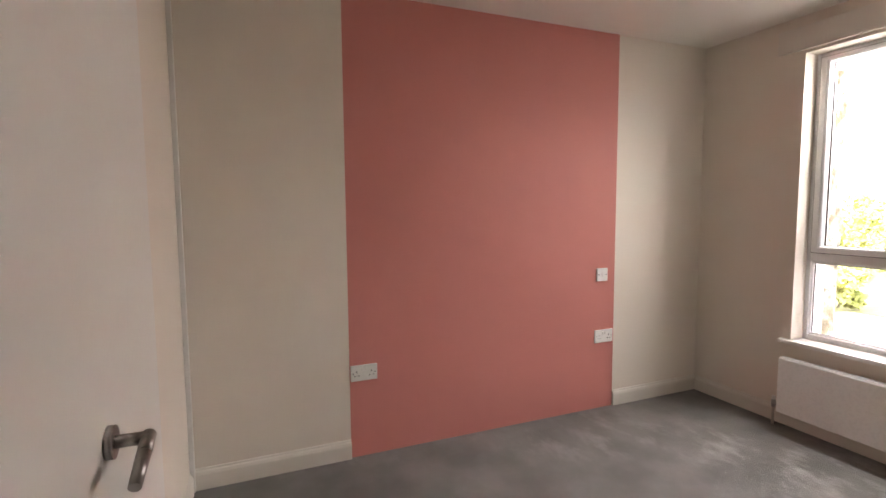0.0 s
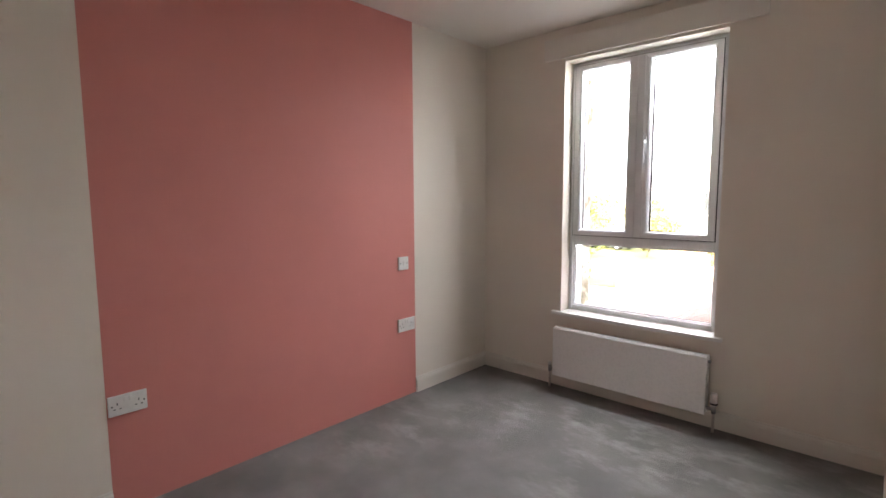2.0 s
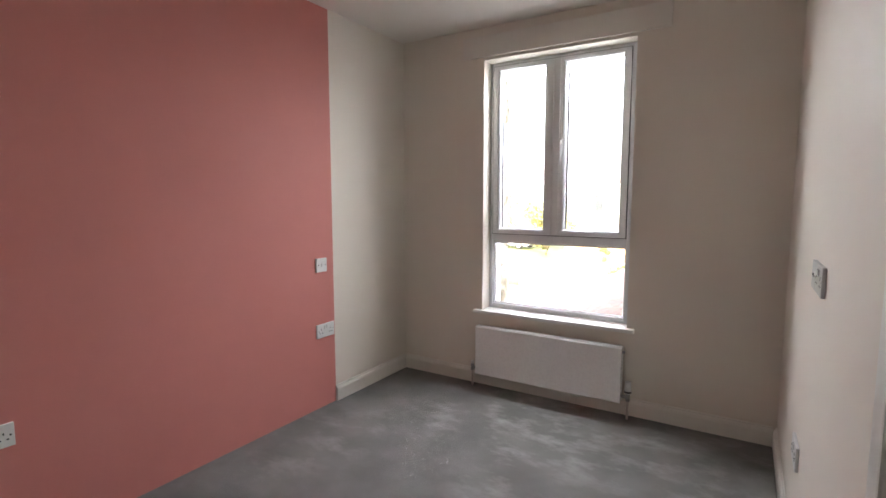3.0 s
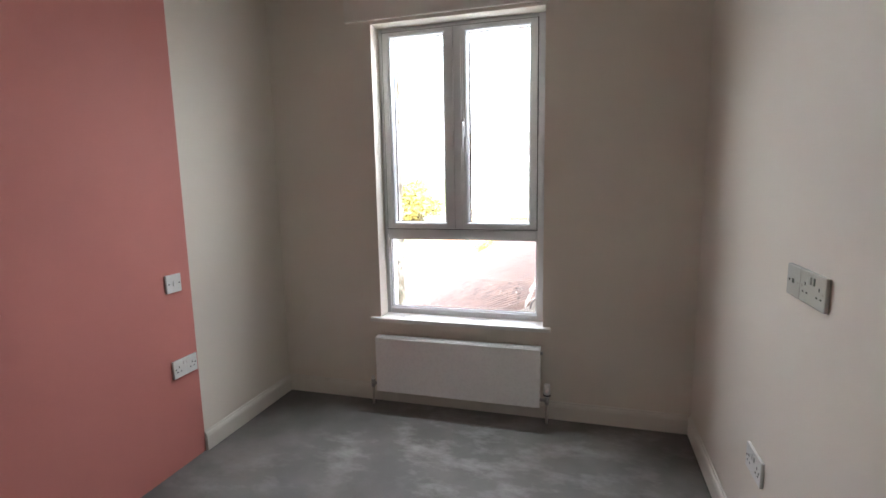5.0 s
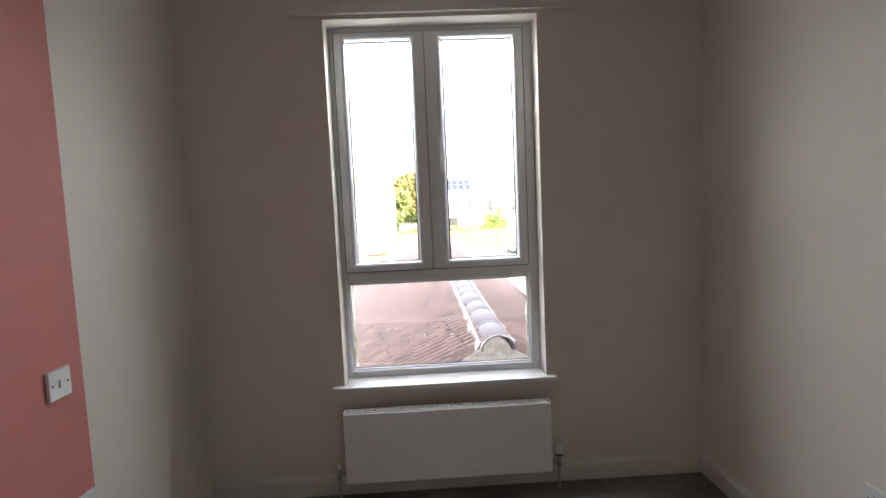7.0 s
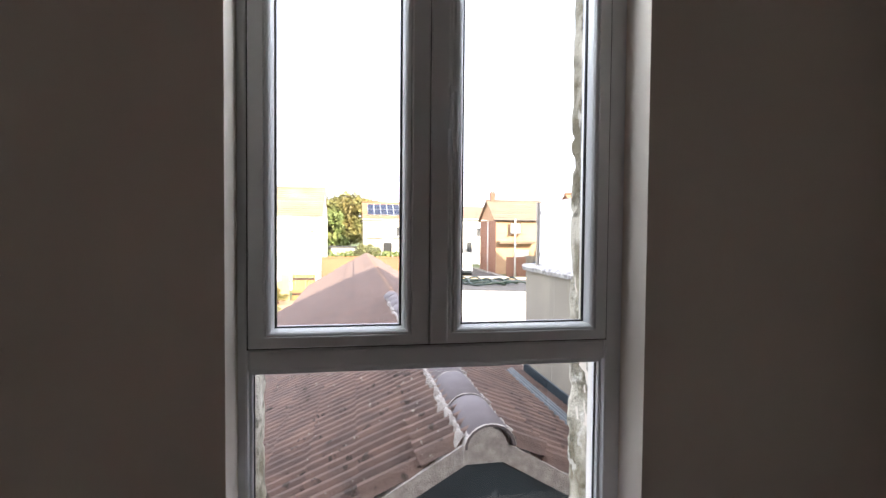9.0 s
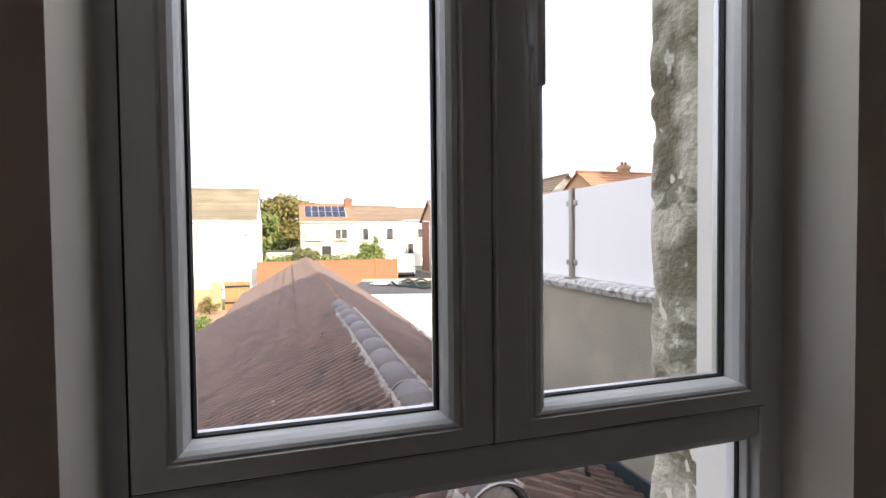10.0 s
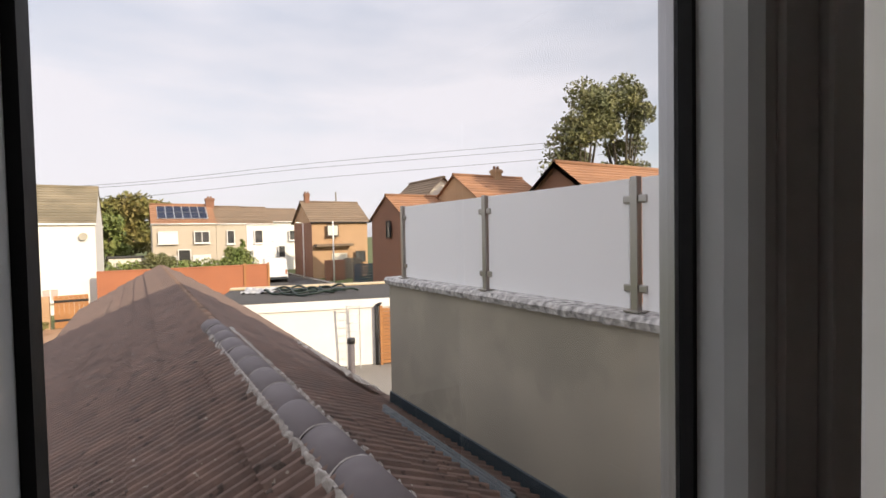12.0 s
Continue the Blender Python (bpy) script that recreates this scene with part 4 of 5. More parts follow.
# ---------------------------------------------------------------- houses
def gabled(name, label, x0, x1, y0, y1, ze, zr, axis, wall, roofing, over=0.25, rows=9):
    """A two-storey house with a gabled roof whose ridge runs along x or y; roof slopes are built of lapped courses."""
    h = thing(name, label, "house", ((x0 + x1) / 2, (y0 + y1) / 2, ZG))
    X, Y = (x1 - x0) / 2, (y1 - y0) / 2
    E, R = ze - ZG, zr - ZG
    bm = bmesh.new()
    if axis == "x":
        end = [(-Y, 0), (Y, 0), (Y, E), (0, R), (-Y, E)]
        rings = [[bm.verts.new((sx * X, a, b)) for a, b in end] for sx in (-1, 1)]
    else:
        end = [(-X, 0), (X, 0), (X, E), (0, R), (-X, E)]
        rings = [[bm.verts.new((a, sy * Y, b)) for a, b in end] for sy in (-1, 1)]
    for q in range(5):
        bm.faces.new((rings[0][q], rings[0][(q + 1) % 5], rings[1][(q + 1) % 5], rings[1][q]))
    bm.faces.new(rings[0][::-1])
    bm.faces.new(rings[1])
    bmesh.ops.recalc_face_normals(bm, faces=bm.faces)
    part("wall", bm, wall, h)
    half = Y if axis == "x" else X
    length = (X if axis == "x" else Y) + over
    rise = (R - E) / half
    rb = bmesh.new()
    for sgn in (-1, 1):
        for c in range(rows):
            u0, u1 = (half + over) * c / rows, (half + over) * (c + 1) / rows + 0.02
            z0, z1 = R - rise * u0 + 0.03, R - rise * u1 + 0.075
            corner = []
            for u, z in ((u0, z0), (u1, z1), (u1, z1 - 0.05), (u0, z0 - 0.03)):
                for l in (-length, length):
                    corner.append(rb.verts.new((l, sgn * u, z) if axis == "x" else (sgn * u, l, z)))
            for f in ((0, 1, 3, 2), (2, 3, 5, 4), (4, 5, 7, 6), (6, 7, 1, 0), (0, 2, 4, 6), (1, 7, 5, 3)):
                rb.faces.new([corner[i] for i in f])
    bmesh.ops.recalc_face_normals(rb, faces=rb.faces)
    part("roof", rb, roofing, h)
    cap = bmesh.new()
    tube(cap, (-length, 0, R + 0.04) if axis == "x" else (0, -length, R + 0.04), (length, 0, R + 0.04) if axis == "x" else (0, length, R + 0.04), 0.11, n=8)
    part("ridge", cap, roofing, h)
    for sgn in (-1, 1):
        gut = bmesh.new()
        a = (half + over + 0.04) * sgn
        z = R - rise * (half + over) + 0.0
        tube(gut, (-length, a, z) if axis == "x" else (a, -length, z), (length, a, z) if axis == "x" else (a, length, z), 0.06, n=6)
        part("gutter", gut, M_DARK if wall in (M_BRICK, M_BRICK_Y) else M_WHITE_EXT, h)
    return h


def h_window(h, x, z, w, t, frame_mat=None, bars=1, pane=None, face="y"):
    """A window on the house's -y (or -x) face; x, z its centre, in world metres along that face."""
    y = min(v.co.y for v in h.children[0].data.vertices)
    xx = min(v.co.x for v in h.children[0].data.vertices)
    fm = frame_mat or M_WHITE_EXT
    zz = z - ZG
    if face == "y":
        lx = x - h.location.x
        fb = boxes((lx - w / 2, lx - w / 2 + 0.07, y - 0.05, y + 0.02, zz - t / 2, zz + t / 2), (lx + w / 2 - 0.07, lx + w / 2, y - 0.05, y + 0.02, zz - t / 2, zz + t / 2),
                   (lx - w / 2 + 0.07, lx + w / 2 - 0.07, y - 0.05, y + 0.02, zz - t / 2, zz - t / 2 + 0.07), (lx - w / 2 + 0.07, lx + w / 2 - 0.07, y - 0.05, y + 0.02, zz + t / 2 - 0.07, zz + t / 2))
        for b in range(bars):
            bx = lx - w / 2 + w * (b + 1) / (bars + 1)
            box(fb, bx - 0.03, bx + 0.03, y - 0.045, y + 0.02, zz - t / 2 + 0.07, zz + t / 2 - 0.07)
        wo = part("window", fb, fm, h)
        part("pane", boxes((lx - w / 2 + 0.06, lx + w / 2 - 0.06, y - 0.02, y + 0.01, zz - t / 2 + 0.06, zz + t / 2 - 0.06)), pane or M_PANE_FAR, wo)
        part("sill", boxes((lx - w / 2 - 0.06, lx + w / 2 + 0.06, y - 0.12, y + 0.01, zz - t / 2 - 0.07, zz - t / 2 - 0.005)), fm, wo)
    else:
        ly = x - h.location.y
        fb = boxes((xx - 0.05, xx + 0.02, ly - w / 2, ly - w / 2 + 0.07, zz - t / 2, zz + t / 2), (xx - 0.05, xx + 0.02, ly + w / 2 - 0.07, ly + w / 2, zz - t / 2, zz + t / 2),
                   (xx - 0.05, xx + 0.02, ly - w / 2 + 0.07, ly + w / 2 - 0.07, zz - t / 2, zz - t / 2 + 0.07), (xx - 0.05, xx + 0.02, ly - w / 2 + 0.07, ly + w / 2 - 0.07, zz + t / 2 - 0.07, zz + t / 2))
        wo = part("window", fb, fm, h)
        part("pane", boxes((xx - 0.02, xx + 0.01, ly - w / 2 + 0.06, ly + w / 2 - 0.06, zz - t / 2 + 0.06, zz + t / 2 - 0.06)), pane or M_PANE_FAR, wo)


def h_door(h, x, w, mat, t=2.0):
    y = min(v.co.y for v in h.children[0].data.vertices)
    lx = x - h.location.x
    d_ = part("door", boxes((lx - w / 2, lx + w / 2, y - 0.06, y + 0.01, 0, t)), mat, h)
    part("door_frame", boxes((lx - w / 2 - 0.08, lx - w / 2, y - 0.08, y + 0.01, 0, t + 0.08), (lx + w / 2, lx + w / 2 + 0.08, y - 0.08, y + 0.01, 0, t + 0.08), (lx - w / 2, lx + w / 2, y - 0.08, y + 0.01, t, t + 0.08)), M_WHITE_EXT, d_)


def chimney(h, x, y, z0, z1, mat, w=0.55):
    lx, ly = x - h.location.x, y - h.location.y
    c = part("chimney", boxes((lx - w / 2, lx + w / 2, ly - w / 2, ly + w / 2, z0 - ZG, z1 - ZG), (lx - w / 2 - 0.06, lx + w / 2 + 0.06, ly - w / 2 - 0.06, ly + w / 2 + 0.06, z1 - ZG - 0.22, z1 - ZG - 0.08)), mat, h, "brick chimney stack")
    for o in (-0.13, 0.13):
        part("chimney_pot", tubes(((lx + o, ly, z1 - ZG), (lx + o, ly, z1 - ZG + 0.20), 0.09, 0.075), n=10), M_BRICK, c)


# white house with a weathered tile roof
wh_ = gabled("white_house", "white rendered house with a mossy brown tile roof", -8.6, -2.45, 33.0, 39.5, 2.35, 4.55, "x", M_WHITE_EXT, M_ROOF_MOSS, over=0.05, rows=14)
for wx in (-4.48, -5.63):
    h_window(wh_, wx, -1.42, 0.78, 0.70, bars=1, pane=M_BLIND)
h_window(wh_, -7.9, 0.9, 0.7, 1.6, bars=0)
h_door(wh_, -6.6, 0.9, M_WHITE_EXT)
dish = part("satellite_dish", tubes(((2.55, -3.40, 4.15), (2.55, -3.45, 4.16), 0.17, 0.20), ((2.55, -3.26, 4.05), (2.55, -3.42, 4.12), 0.02), n=16), M_RENDER, wh_, "grey satellite dish")
part("downpipe", tubes(((-2.35, -3.33, 0.0), (-2.35, -3.33, 4.8), 0.05), n=8), M_DARK, wh_)

# pebble-dashed terrace with solar panels
ter = gabled("terrace_house", "pebble-dashed terrace house with rooftop solar panels", 0.55, 5.65, 50.0, 57.0, 2.80, 4.65, "x", M_PEBBLE, M_ROOF_OR, over=0.1)
for wx, ww, tt, zz, pn in ((1.75, 1.55, 1.1, 1.55, M_WHITE_EXT), (4.45, 1.3, 1.1, 1.55, None), (1.7, 1.4, 1.0, -0.6, None), (4.4, 1.5, 1.3, -0.7, M_WHITE_EXT)):
    h_window(ter, wx, zz, ww, tt, bars=1, pane=pn)
h_door(ter, 3.0, 0.9, M_DARK, 2.9)
chimney(ter, 5.57, 53.4, 3.9, 5.35, M_BRICK, 0.75)
rise = (4.65 - 2.80) / 3.5
rail_b = bmesh.new()
rv_ = [rail_b.verts.new(p) for p in ((1.0 - ter.location.x, -0.5, 4.65 - ZG + rise * -0.5 + 0.10), (5.15 - ter.location.x, -0.5, 4.65 - ZG + rise * -0.5 + 0.10), (5.15 - ter.location.x, -2.85, 4.65 - ZG + rise * -2.85 + 0.10), (1.0 - ter.location.x, -2.85, 4.65 - ZG + rise * -2.85 + 0.10))]
rail_b.faces.new(rv_)
bmesh.ops.solidify(rail_b, geom=rail_b.faces[:], thickness=0.03)
part("mounting_frame", rail_b, M_ALU, ter, "pale aluminium panel frame")
for r in range(2):
    for c in range(6):
        pb = bmesh.new()
        x0 = 1.05 + c * 0.68 - ter.location.x
        u0 = -(0.55 + r * 1.15)
        vs = [pb.verts.new(p) for p in ((x0, u0, 4.65 - ZG + rise * u0 + 0.14), (x0 + 0.60, u0, 4.65 - ZG + rise * u0 + 0.14), (x0 + 0.60, u0 - 1.06, 4.65 - ZG + rise * (u0 - 1.06) + 0.14), (x0, u0 - 1.06, 4.65 - ZG + rise * (u0 - 1.06) + 0.14))]
        pb.faces.new(vs)
        bmesh.ops.solidify(pb, geom=pb.faces[:], thickness=0.04)
        part("solar_panel", pb, M_SOLAR, ter, "dark blue solar panel")
ter2 = gabled("terrace_house", "pale terrace house with brown tile roof and porch", 5.68, 8.3, 50.0, 57.0, 2.75, 4.5, "x", M_PEBBLE, M_ROOF_BRN, over=0.05)
h_window(ter2, 6.9, 1.5, 0.7, 1.3, bars=0)
h_window(ter2, 6.9, -0.9, 1.6, 1.3, bars=1, pane=M_WHITE_EXT)
ter3 = gabled("terrace_house", "white terrace house with brown tile roof", 8.33, 10.8, 50.0, 57.0, 2.72, 4.45, "x", M_WHITE_EXT, M_ROOF_BRN, over=0.05)
h_window(ter3, 9.4, 1.5, 0.8, 1.3, bars=0)
h_window(ter3, 9.2, -0.7, 1.0, 1.2, bars=1)
part("porch", boxes((-0.9, 1.1, -4.7, -3.5, 0, 2.7), bevel=0.02), M_WHITE_EXT, ter3, "white flat-roofed bay")
w2 = gabled("white_house_far", "white rendered house behind the terrace", 12.3, 16.5, 60.0, 68.0, 3.3, 4.9, "x", M_WHITE_EXT, M_ROOF_BRN)
h_window(w2, 13.9, -0.3, 0.8, 1.4, bars=0)
h_window(w2, 15.2, 1.6, 0.8, 1.2, bars=0)

# brown brick house on the corner
br = gabled("brick_house", "yellow-brown brick house with a lean-to porch", 13.15, 18.6, 45.0, 51.0, 2.85, 4.75, "x", M_BRICK_Y, M_ROOF_BRN)
h_window(br, 15.0, 1.95, 1.1, 1.05, frame_mat=M_DARK, bars=1, pane=M_CREAM_EXT)
h_window(br, 17.7, -0.55, 1.0, 1.0, frame_mat=M_DARK, bars=1)
part("porch_roof", boxes((-2.6, 1.0, -3.9, -3.0, 2.95, 3.2), bevel=0.03), M_ROOF_BRN, br, "brown lean-to porch roof")
part("patio_door", boxes((-0.9, 0.6, -3.08, -2.99, 0.6, 2.3)), M_CREAM_EXT, br)
# darker brick sheet laid over this end wall puts its shade in colour
part("gable_brick", boxes((-2.76, -2.727, -3.0, 3.0, 0, 5.2)), M_BRICK, br, "brick end wall coloured darker for its shade")
chimney(br, 13.6, 48.0, 4.4, 5.6, M_BRICK, 0.45)
br2 = gabled("brick_house", "red brick house with plain gable", 12.15, 18.5, 24.3, 28.9, 2.40, 3.72, "x", M_BRICK, M_ROOF_OR, over=0.12)
h_window(br2, 26.2, 1.75, 0.55, 1.0, face="x", frame_mat=M_DARK)
part("downpipe", tubes(((-3.24, -2.22, 0), (-3.24, -2.22, 4.9), 0.05), n=8), M_WHITE_EXT, br2)
gr = gabled("brick_house", "red brick house with orange tiles and grey bargeboards", 13.7, 22.0, 12.7, 15.6, 3.05, 4.1, "x", M_BRICK, M_ROOF_OR, over=0.2)
for sgn in (-1, 1):
    bb = bmesh.new()
    vs = [bb.verts.new(p) for p in ((-4.38, 0, 4.1 - ZG + 0.08), (-4.38, sgn * 1.7, 2.95 - ZG), (-4.38, sgn * 1.7, 2.75 - ZG), (-4.38, 0, 4.1 - ZG - 0.16))]
    bb.faces.new(vs)
    bmesh.ops.solidify(bb, geom=bb.faces[:], thickness=0.05)
    part("bargeboard", bb, M_WOOD_GR, gr, "grey bargeboard")
mh = gabled("brick_house", "buff brick house with orange tile roof", 15.6, 20.6, 22.0, 27.0, 3.3, 4.85, "x", M_BRICK_Y, M_ROOF_OR, over=0.15)
chimney(mh, 18.6, 24.4, 4.4, 5.35, M_BRICK_Y, 0.5)
mh2 = gabled("white_house_far", "white gabled house behind brick houses", 15.4, 19.0, 28.5, 33.0, 3.6, 5.2, "y", M_CREAM_EXT, M_ROOF_BRN)

# ---------------------------------------------------------------- road, walls, fences
structure("road", boxes((9.0, 12.6, 27.0, 160.0, ZG, ZG + 0.02), (-60, 9.0, 40.5, 46.0, ZG, ZG + 0.02), (5.5, 9.0, 27.0, 40.5, ZG, ZG + 0.018)), M_ASPHALT, "grey asphalt side road", "road")
structure("pavement", boxes((12.6, 13.1, 27.0, 60.0, ZG, ZG + 0.11), (8.9, 9.0, 46.0, 60.0, ZG, ZG + 0.11), (-60, 8.9, 46.0, 47.6, ZG, ZG + 0.11)), M_PAVE, "pale pavement with a raised kerb", "pavement")
structure("yard_paving", boxes((-9, 9.0, WT, 27.0, ZG, ZG + 0.02)), M_PAVE, "pale concrete yard", "yard")
gw = thing("garden_wall", "orange brick garden wall with pale posts", "wall", (2.0, 32.0, ZG))
part("wall", boxes((-4.4, 4.45, -0.11, 0.11, 0, 2.2), bevel=0.01), M_BRICK_WALL, gw)
part("coping", boxes((-4.4, 4.45, -0.14, 0.14, 2.2, 2.27), bevel=0.01), M_BRICK_WALL, gw)
for px in (-1.4, 3.0, 4.4):
    part("post", boxes((px - 0.06, px + 0.06, -0.18, -0.115, 0, 2.35)), M_WOOD_OR, gw)


def slat_fence(name, label, x0, x1, y, t, mat, n, z=ZG):
    f = thing(name, label, "fence", ((x0 + x1) / 2, y, z))
    L = (x1 - x0) / 2
    for k in range(n):
        a = -L + 2 * L * k / n
        part("board", boxes((a + 0.01, a + 2 * L / n - 0.01, -0.02, 0.02, 0.05, t + 0.02 * ((k * 7) % 3))), mat, f)
    return f


slat_fence("timber_fence", "weathered grey timber fence", 15.2, 16.9, 42.5, 1.9, M_WOOD_GR, 8)
bf = thing("blue_fence", "dark blue horizontal slatted fence", "fence", (13.6, 32.6, ZG))
for k in range(8):
    part("board", boxes((-1.3, 1.6, -0.02, 0.02, 0.35 + 0.2 * k, 0.52 + 0.2 * k)), M_BLUE, bf)
part("post", boxes((-1.36, -1.27, -0.06, 0.06, 0, 2.0)), M_WOOD_GR, bf)
lw = thing("low_brick_wall", "low red brick wall by the road", "wall", (14.2, 42.0, ZG))
part("wall", boxes((-0.9, 0.9, -0.1, 0.1, 0, 1.8), bevel=0.01), M_BRICK, lw)
slat_fence("timber_fence", "weathered brown timber fence behind the wall", -2.6, 0.3, 47.8, 1.7, M_WOOD_GR, 14)

shed = thing("shed", "pale rendered shed behind the hedge", "shed", (-1.2, 52.5, ZG))
part("wall", boxes((-1.6, 1.4, 0, 2.0, 0, 2.3), bevel=0.01), M_CREAM_EXT, shed)
part("roof", boxes((-1.75, 1.55, -0.15, 2.15, 2.3, 2.42), bevel=0.01), M_ROOF_FELT, shed)
part("door", boxes((0.2, 1.1, -0.05, 0.01, 0, 1.95)), M_WOOD_GR, shed)
# garden between the roof and the white house
gwall = thing("garden_wall", "buff brick garden wall", "wall", (-5.6, 27.5, ZG))
part("wall", boxes((-3.0, 1.3, -0.1, 0.1, 0, 1.15), bevel=0.01), M_BRICK_Y, gwall)
part("pier", boxes((1.3, 1.75, -0.16, 0.16, 0, 1.5), bevel=0.01), M_BRICK_Y, gwall)
gate = thing("garden_gate", "orange-stained timber garden gate", "gate", (-3.1, 27.5, ZG))
for k in range(7):
    part("board", boxes((-0.6 + 0.18 * k, -0.6 + 0.18 * k + 0.17, -0.02, 0.02, 0.05, 1.5)), M_WOOD_OR, gate)
for gz in (0.35, 1.2):
    part("ledge", boxes((-0.6, 0.66, -0.05, -0.02, gz, gz + 0.1)), M_DARK, gate)
gp = thing("green_post", "green painted metal washing-line post", "post", (-4.9, 21.5, ZG))
part("pole", tubes(((0, 0, 0), (0, 0, 1.2), 0.05), n=12), M_GREEN, gp)
structure("flower_bed", boxes((-9, -2.95, 21.2, 27.3, ZG + 0.02, ZG + 0.06)), M_EARTH, "dry orange-brown earth bed in the garden", "flower bed")
structure("lawn", boxes((-9, -2.95, 17, 21.2, ZG + 0.02, ZG + 0.05)), M_GRASS, "green garden lawn", "lawn")


# ---------------------------------------------------------------- plants
def leaves(rng, blobs, count, size):
    """Many small bent leaf quads scattered through and near the skin of several lumps."""
    verts, faces = [], []
    for _ in range(count):
        cx, cy, cz, r = blobs[int(rng.integers(len(blobs)))]
        d_ = rng.normal(size=3)
        d_ /= np.linalg.norm(d_)
        c = np.array((cx, cy, cz)) + d_ * r * (0.25 + 0.95 * rng.random() ** 0.6) * np.array((1, 1, 0.85))
        a, b = rng.normal(size=3), rng.normal(size=3)
        a /= np.linalg.norm(a)
        b -= a * a.dot(b)
        b /= np.linalg.norm(b)
        s_ = size * (0.6 + 0.8 * rng.random())
        i = len(verts)
        verts += [tuple(c - a * s_), tuple(c + b * s_ * 0.5), tuple(c + a * s_), tuple(c - b * s_ * 0.5)]
        faces.append((i, i + 1, i + 2, i + 3))
    m_ = bpy.data.meshes.new("leaves")
    m_.from_pydata(verts, [], faces)
    return m_


def tree(name, label, x, y, height, spread, mat, seed, count, size, category="tree", trunk=0.4):
    rng = np.random.default_rng(seed)
    e = thing(name, label, category, (x, y, ZG))
    bm = bmesh.new()
    top = height * trunk
    tube(bm, (0, 0, 0), (0.1, 0, top), 0.05 * height * 0.45, 0.03 * height * 0.45, 10)
    blobs = []
    n = 16 if category == "tree" else 6
    for k in range(n):
        ang = 2 * math.pi * k / n + rng.random()
        rr = spread * (0.25 + 0.4 * rng.random())
        zz = top + (height - top) * (0.1 + 0.78 * rng.random())
        rr *= 1.1 - 0.5 * max(0, (zz - top) / (height - top) - 0.4)
        p = (rr * math.cos(ang), rr * math.sin(ang), zz)
        tube(bm, (0.1, 0, top * (0.7 + 0.3 * rng.random())), p, 0.018 * height * 0.5, 0.006, 6)
        blobs.append((*p, spread * (0.20 + 0.2 * rng.random())))
    blobs.append((0, 0, height - spread * 0.4, spread * 0.36))
    part("trunk", bm, M_BARK, e)
    m_ = leaves(rng, blobs, count, size)
    m_.materials.append(mat)
    o = new("crown", m_)
    o.parent = e
    return e


def hedge(name, label, x0, x1, y, t, seed, mat, count):
    rng = np.random.default_rng(seed)
    blobs = [(x, y, ZG + t * 0.55, t * 0.5) for x in np.arange(x0, x1, t * 0.4)]
    m_ = leaves(rng, blobs, count, 0.14)
    m_.materials.append(mat)
    return tagged(new(name, m_), label, "hedge")


tree("tree", "grey-green leafy tree behind the brick house", 20.9, 19.5, 12.6, 2.6, M_LEAF_GREY, 1, 9500, 0.11)
tree("tree", "tall grey-green leafy tree", 25.0, 20.0, 13.6, 2.3, M_LEAF_GREY, 2, 8500, 0.12)
tree("tree", "round autumn tree turning orange", -1.3, 66, 9.4, 5.2, M_LEAF_AUT, 3, 8000, 0.27, trunk=0.25)
tree("tree", "bright green bushy tree behind the fence", -3.6, 60, 6.4, 3.2, M_LEAF, 4, 3500, 0.24, trunk=0.2)
tree("tree", "autumn tree beyond the brick house", 22.0, 70, 8.0, 3.5, M_LEAF_AUT, 14, 2500, 0.3, trunk=0.25)
def bush(name, label, x, y, height, width, mat, seed, count, size, taper=0.0):
    """A dense shrub: short stems and a leafy dome, drawn in towards the tip where it tapers."""
    rng = np.random.default_rng(seed)
    e = thing(name, label, "shrub", (x, y, ZG))
    stems = bmesh.new()
    blobs = []
    for k in range(26):
        u = 0.12 + 0.76 * (k + rng.random()) / 26
        fill = width * 0.5 * ((1 - u) ** 0.8 if taper else math.sqrt(max(0.05, 1 - (1.9 * u - 0.9) ** 2)))
        ang, rad = 2.4 * k, fill * (0.35 + 0.4 * rng.random())
        p = (rad * math.cos(ang), rad * math.sin(ang), height * u)
        blobs.append((*p, max(0.1, fill * 0.42)))
        if k % 4 == 0:
            tube(stems, (0, 0, 0), p, 0.04, 0.012, 6)
    part("stem", stems, M_BARK, e)
    m_ = leaves(rng, blobs, count, size)
    m_.materials.append(mat)
    o = new("crown", m_)
    o.parent = e
    return e


bush("shrub", "rounded clipped green shrub in a front garden", 6.85, 46.0, 3.3, 2.9, M_LEAF, 5, 5200, 0.11)
bush("conifer", "pointed green conifer in a front garden", 7.5, 47.2, 4.2, 1.7, M_LEAF, 15, 2600, 0.11, 1.0)
bush("shrub", "rounded dark green shrub by the wall", 0.85, 44.6, 3.0, 2.5, M_LEAF_GREY, 6, 4200, 0.11)
hedge("hedge", "clipped dark green hedge", -2.4, 7.2, 45.2, 2.15, 7, M_LEAF, 6500)
tree("shrub", "flowering garden shrub by the gate", -4.3, 25.9, 1.0, 0.55, M_LEAF_AUT, 8, 900, 0.06, "shrub", 0.1)
tree("shrub", "autumn-tinted garden shrub by the wall", -5.9, 26.4, 1.2, 0.5, M_LEAF_AUT, 9, 900, 0.06, "shrub", 0.1)
tree("shrub", "low green shrub beside the roof", -3.9, 20.9, 0.6, 0.8, M_LEAF, 10, 1500, 0.05, "shrub", 0.1)
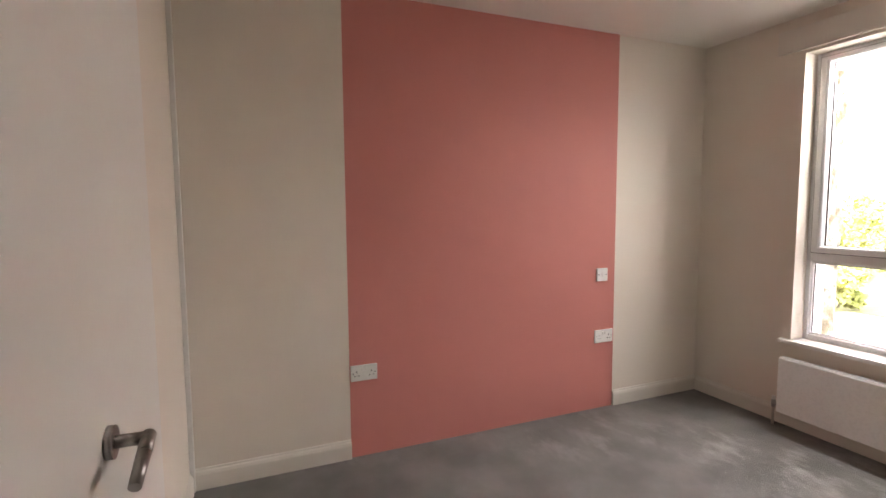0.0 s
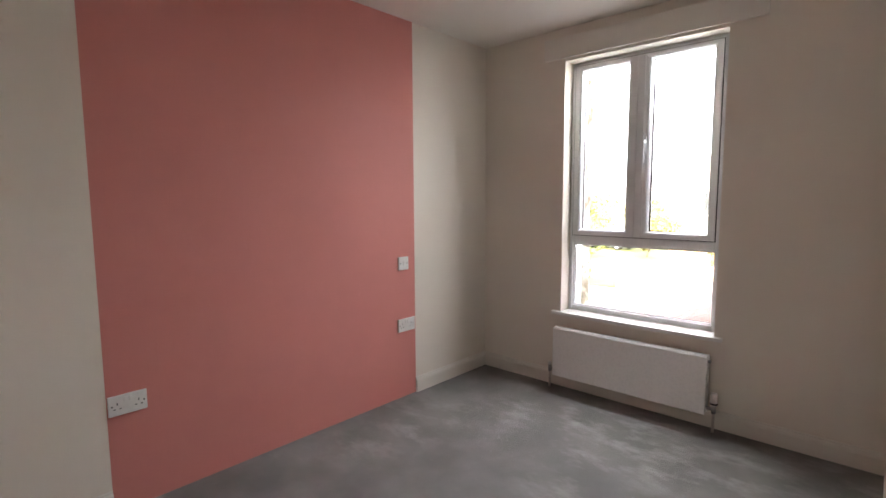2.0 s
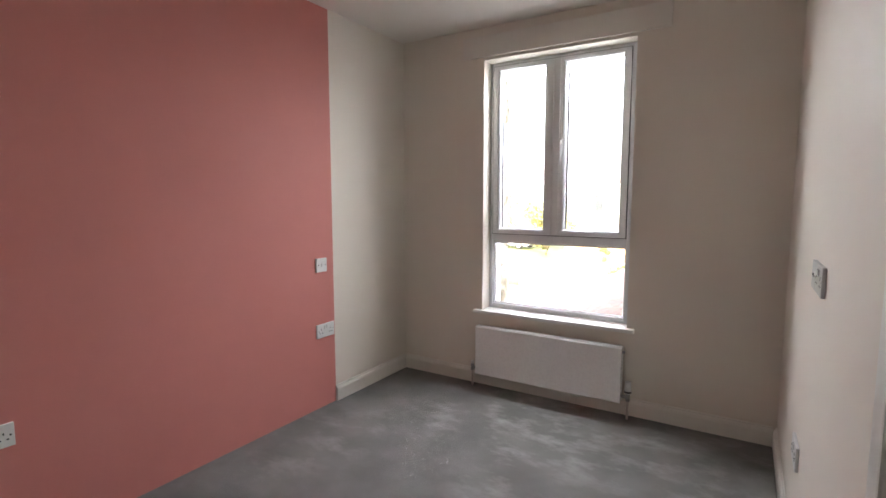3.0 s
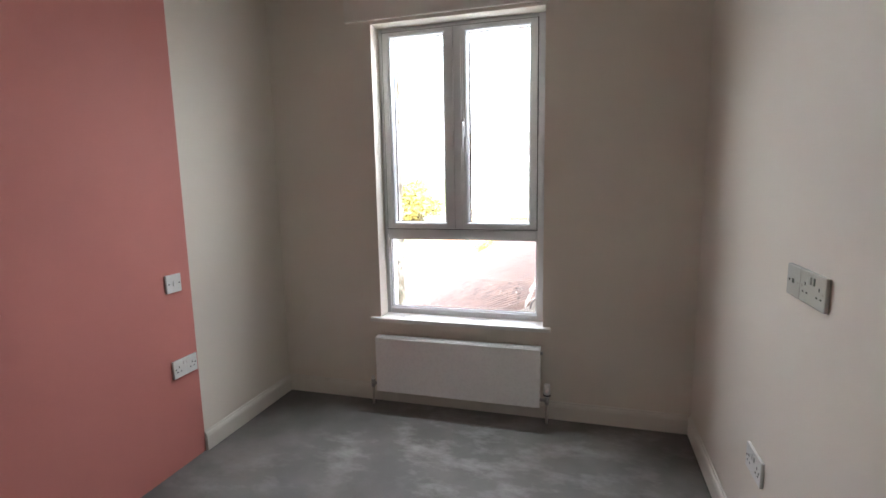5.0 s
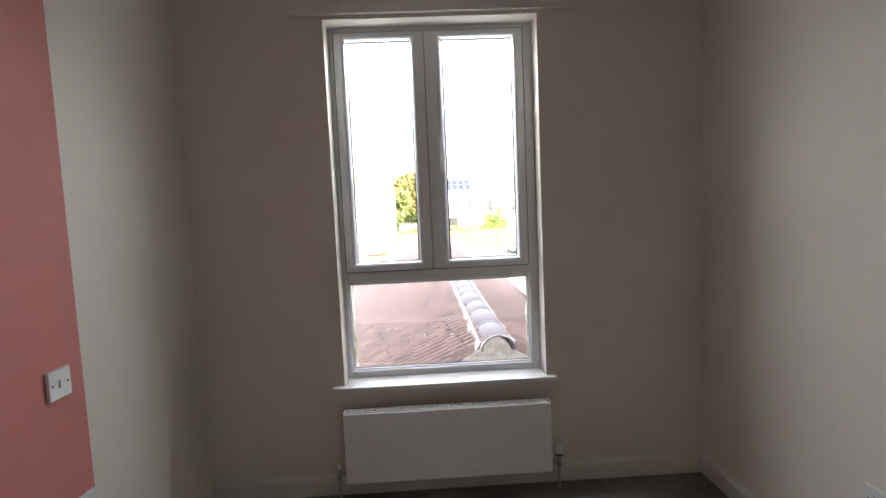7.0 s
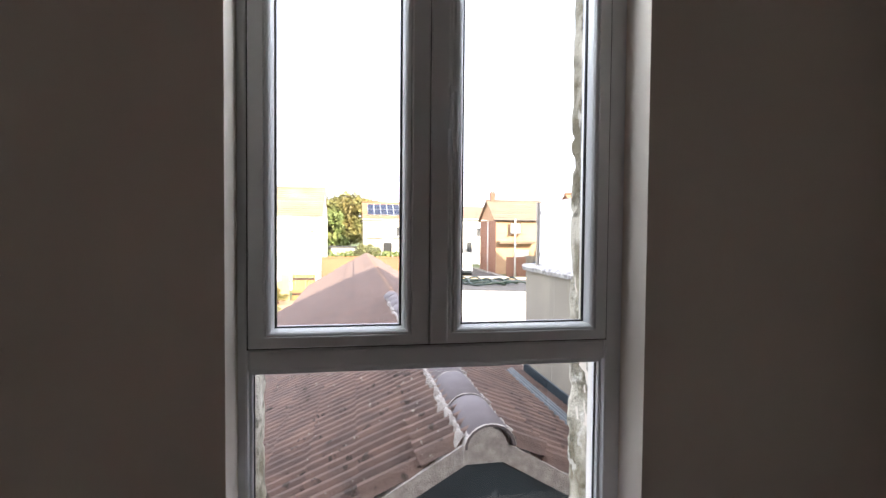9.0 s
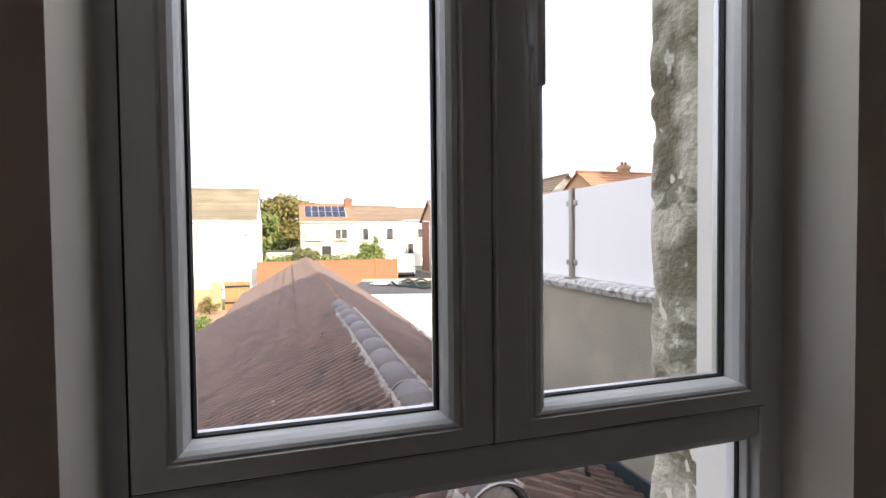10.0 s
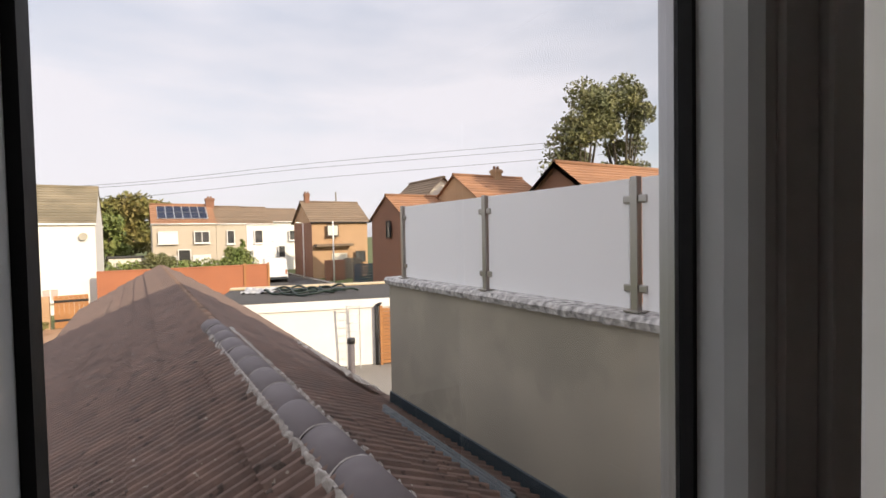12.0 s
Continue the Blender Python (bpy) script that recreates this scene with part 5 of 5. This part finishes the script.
for k, (bx, by, bh, bs, mt) in enumerate(((-14.0, 27, 3.4, 2.4, M_LEAF), (-10.4, 29, 3.0, 1.8, M_LEAF_AUT), (-17.5, 31, 4.2, 3.0, M_LEAF), (-12.6, 36, 4.0, 2.6, M_LEAF_AUT), (-20.0, 40, 5.5, 3.4, M_LEAF), (-9.6, 17.5, 1.6, 1.2, M_LEAF))):
    tree("shrub", "bushy garden shrub in sunlight", bx, by, bh, bs, mt, 20 + k, 2200, 0.13, "shrub", 0.15)


bush("conifer", "dark green conifer beside a white wall", -11.6, 22.0, 3.0, 1.5, M_LEAF_GREY, 31, 3600, 0.08, 1.0)


# ---------------------------------------------------------------- vehicles
def van(name, label, x, y, turn, mat, L=4.9, W=1.9, T=2.0, nose=1.0):
    """A panel van: body with sloped nose, side glass, wheels with rims, rear lights and plate. Its rear faces -y."""
    e = thing(name, label, "van" if T > 1.7 else "car", (x, y, ZG + 0.02))
    e.rotation_euler = (0, 0, turn)
    bm = bmesh.new()
    side = [(0, 0.35), (0.05, T * 0.93), (0.15, T), (L - 1.7, T), (L - 0.95, T * 0.55), (L - 0.1, T * 0.48), (L, 0.4), (L - 0.05, 0.3), (0.05, 0.3)]
    if T < 1.7:
        side = [(0, 0.4), (0.05, T * 0.62), (0.5, T * 0.68), (1.1, T), (2.6, T), (3.4, T * 0.66), (L - 0.15, T * 0.56), (L, 0.4), (L - 0.05, 0.28), (0.05, 0.28)]
    rings = [[bm.verts.new((sx * W / 2 * (0.9 if q > T * 0.7 else 1), p, q)) for p, q in side] for sx in (-1, 1)]
    n = len(side)
    for k in range(n):
        bm.faces.new((rings[0][k], rings[0][(k + 1) % n], rings[1][(k + 1) % n], rings[1][k]))
    bm.faces.new(rings[0][::-1])
    bm.faces.new(rings[1])
    bmesh.ops.recalc_face_normals(bm, faces=bm.faces)
    bmesh.ops.bevel(bm, geom=bm.edges[:], offset=0.05, segments=2, affect="EDGES")
    part("body", bm, mat, e)
    part("rear_bumper", boxes((-W / 2 + 0.05, W / 2 - 0.05, -0.06, 0.05, 0.28, 0.5), bevel=0.02), M_CAR_DK, e, "dark rear bumper")
    for sx in (-1, 1):
        part("rear_light", boxes((sx * (W / 2 - 0.14) - 0.06, sx * (W / 2 - 0.14) + 0.06, -0.02, 0.05, 0.7, 1.1), bevel=0.01), M_BRICK_WALL, e, "red rear light")
        for wy in (0.85, L - 0.95):
            w_ = part("wheel", tubes(((sx * (W / 2 - 0.2), wy, 0.32), (sx * (W / 2 + 0.01), wy, 0.32), 0.32), n=20), M_TYRE, e)
            part("rim", tubes(((sx * (W / 2 + 0.005), wy, 0.32), (sx * (W / 2 + 0.02), wy, 0.32), 0.2), n=16), M_ALU, w_)
    return e


van("van", "white panel van parked on the road", 9.45, 43.2, radians(-8), M_CAR)
van("car", "white car parked in front of the terrace", 8.6, 48.4, radians(80), M_CAR, 4.0, 1.7, 1.45)
van("car", "dark car parked further up the road", 13.2, 62, radians(-5), M_CAR_DK, 4.1, 1.7, 1.45)
van("car", "white car parked beyond the gardens", -12.6, 32.5, radians(80), M_CAR, 4.0, 1.7, 1.45)


# ---------------------------------------------------------------- poles and wires
def pole(name, label, x, y, t, r, mat, arm=True):
    e = thing(name, label, "pole", (x, y, ZG))
    part("pole", tubes(((0, 0, 0), (0, 0, t), r, r * 0.7), n=10), mat, e)
    if arm:
        part("arm", tubes(((0, 0, t - 0.05), (-0.5, -0.3, t + 0.02), r * 0.5), n=8), mat, e)
        part("lamp_head", boxes((-0.75, -0.45, -0.4, -0.22, t - 0.03, t + 0.05), bevel=0.02), M_ALU, e)
    return e


pole("street_lamp", "white street lamp column by the road", 13.6, 40.5, 5.2, 0.08, M_WHITE_EXT, False)
pole("street_lamp", "white street lamp by the brick house", 12.75, 46.5, 5.2, 0.07, M_WHITE_EXT, True)
pole("telegraph_pole", "wooden telegraph pole behind the houses", 21.5, 62, 9.6, 0.13, M_WOOD_GR, False)
for k, (za, zb) in enumerate(((4.9, 8.4), (5.1, 8.9), (4.2, 7.6))):
    cu = [(-30, 46 + k, za), (-6, 40 + k * 0.6, za - 0.25), (12, 34, (za + zb) / 2 - 0.2), (32, 27, zb)]
    curve_thing("overhead_wire", cu, 0.012, M_DARK, "thin dark overhead wire", "cable")

# ---------------------------------------------------------------- nearest roof tiles, one by one
for m in TILES_NEAR:
    ob = new("roof_tile", TILE)
    ob.parent = roof
    ob.matrix_basis = m
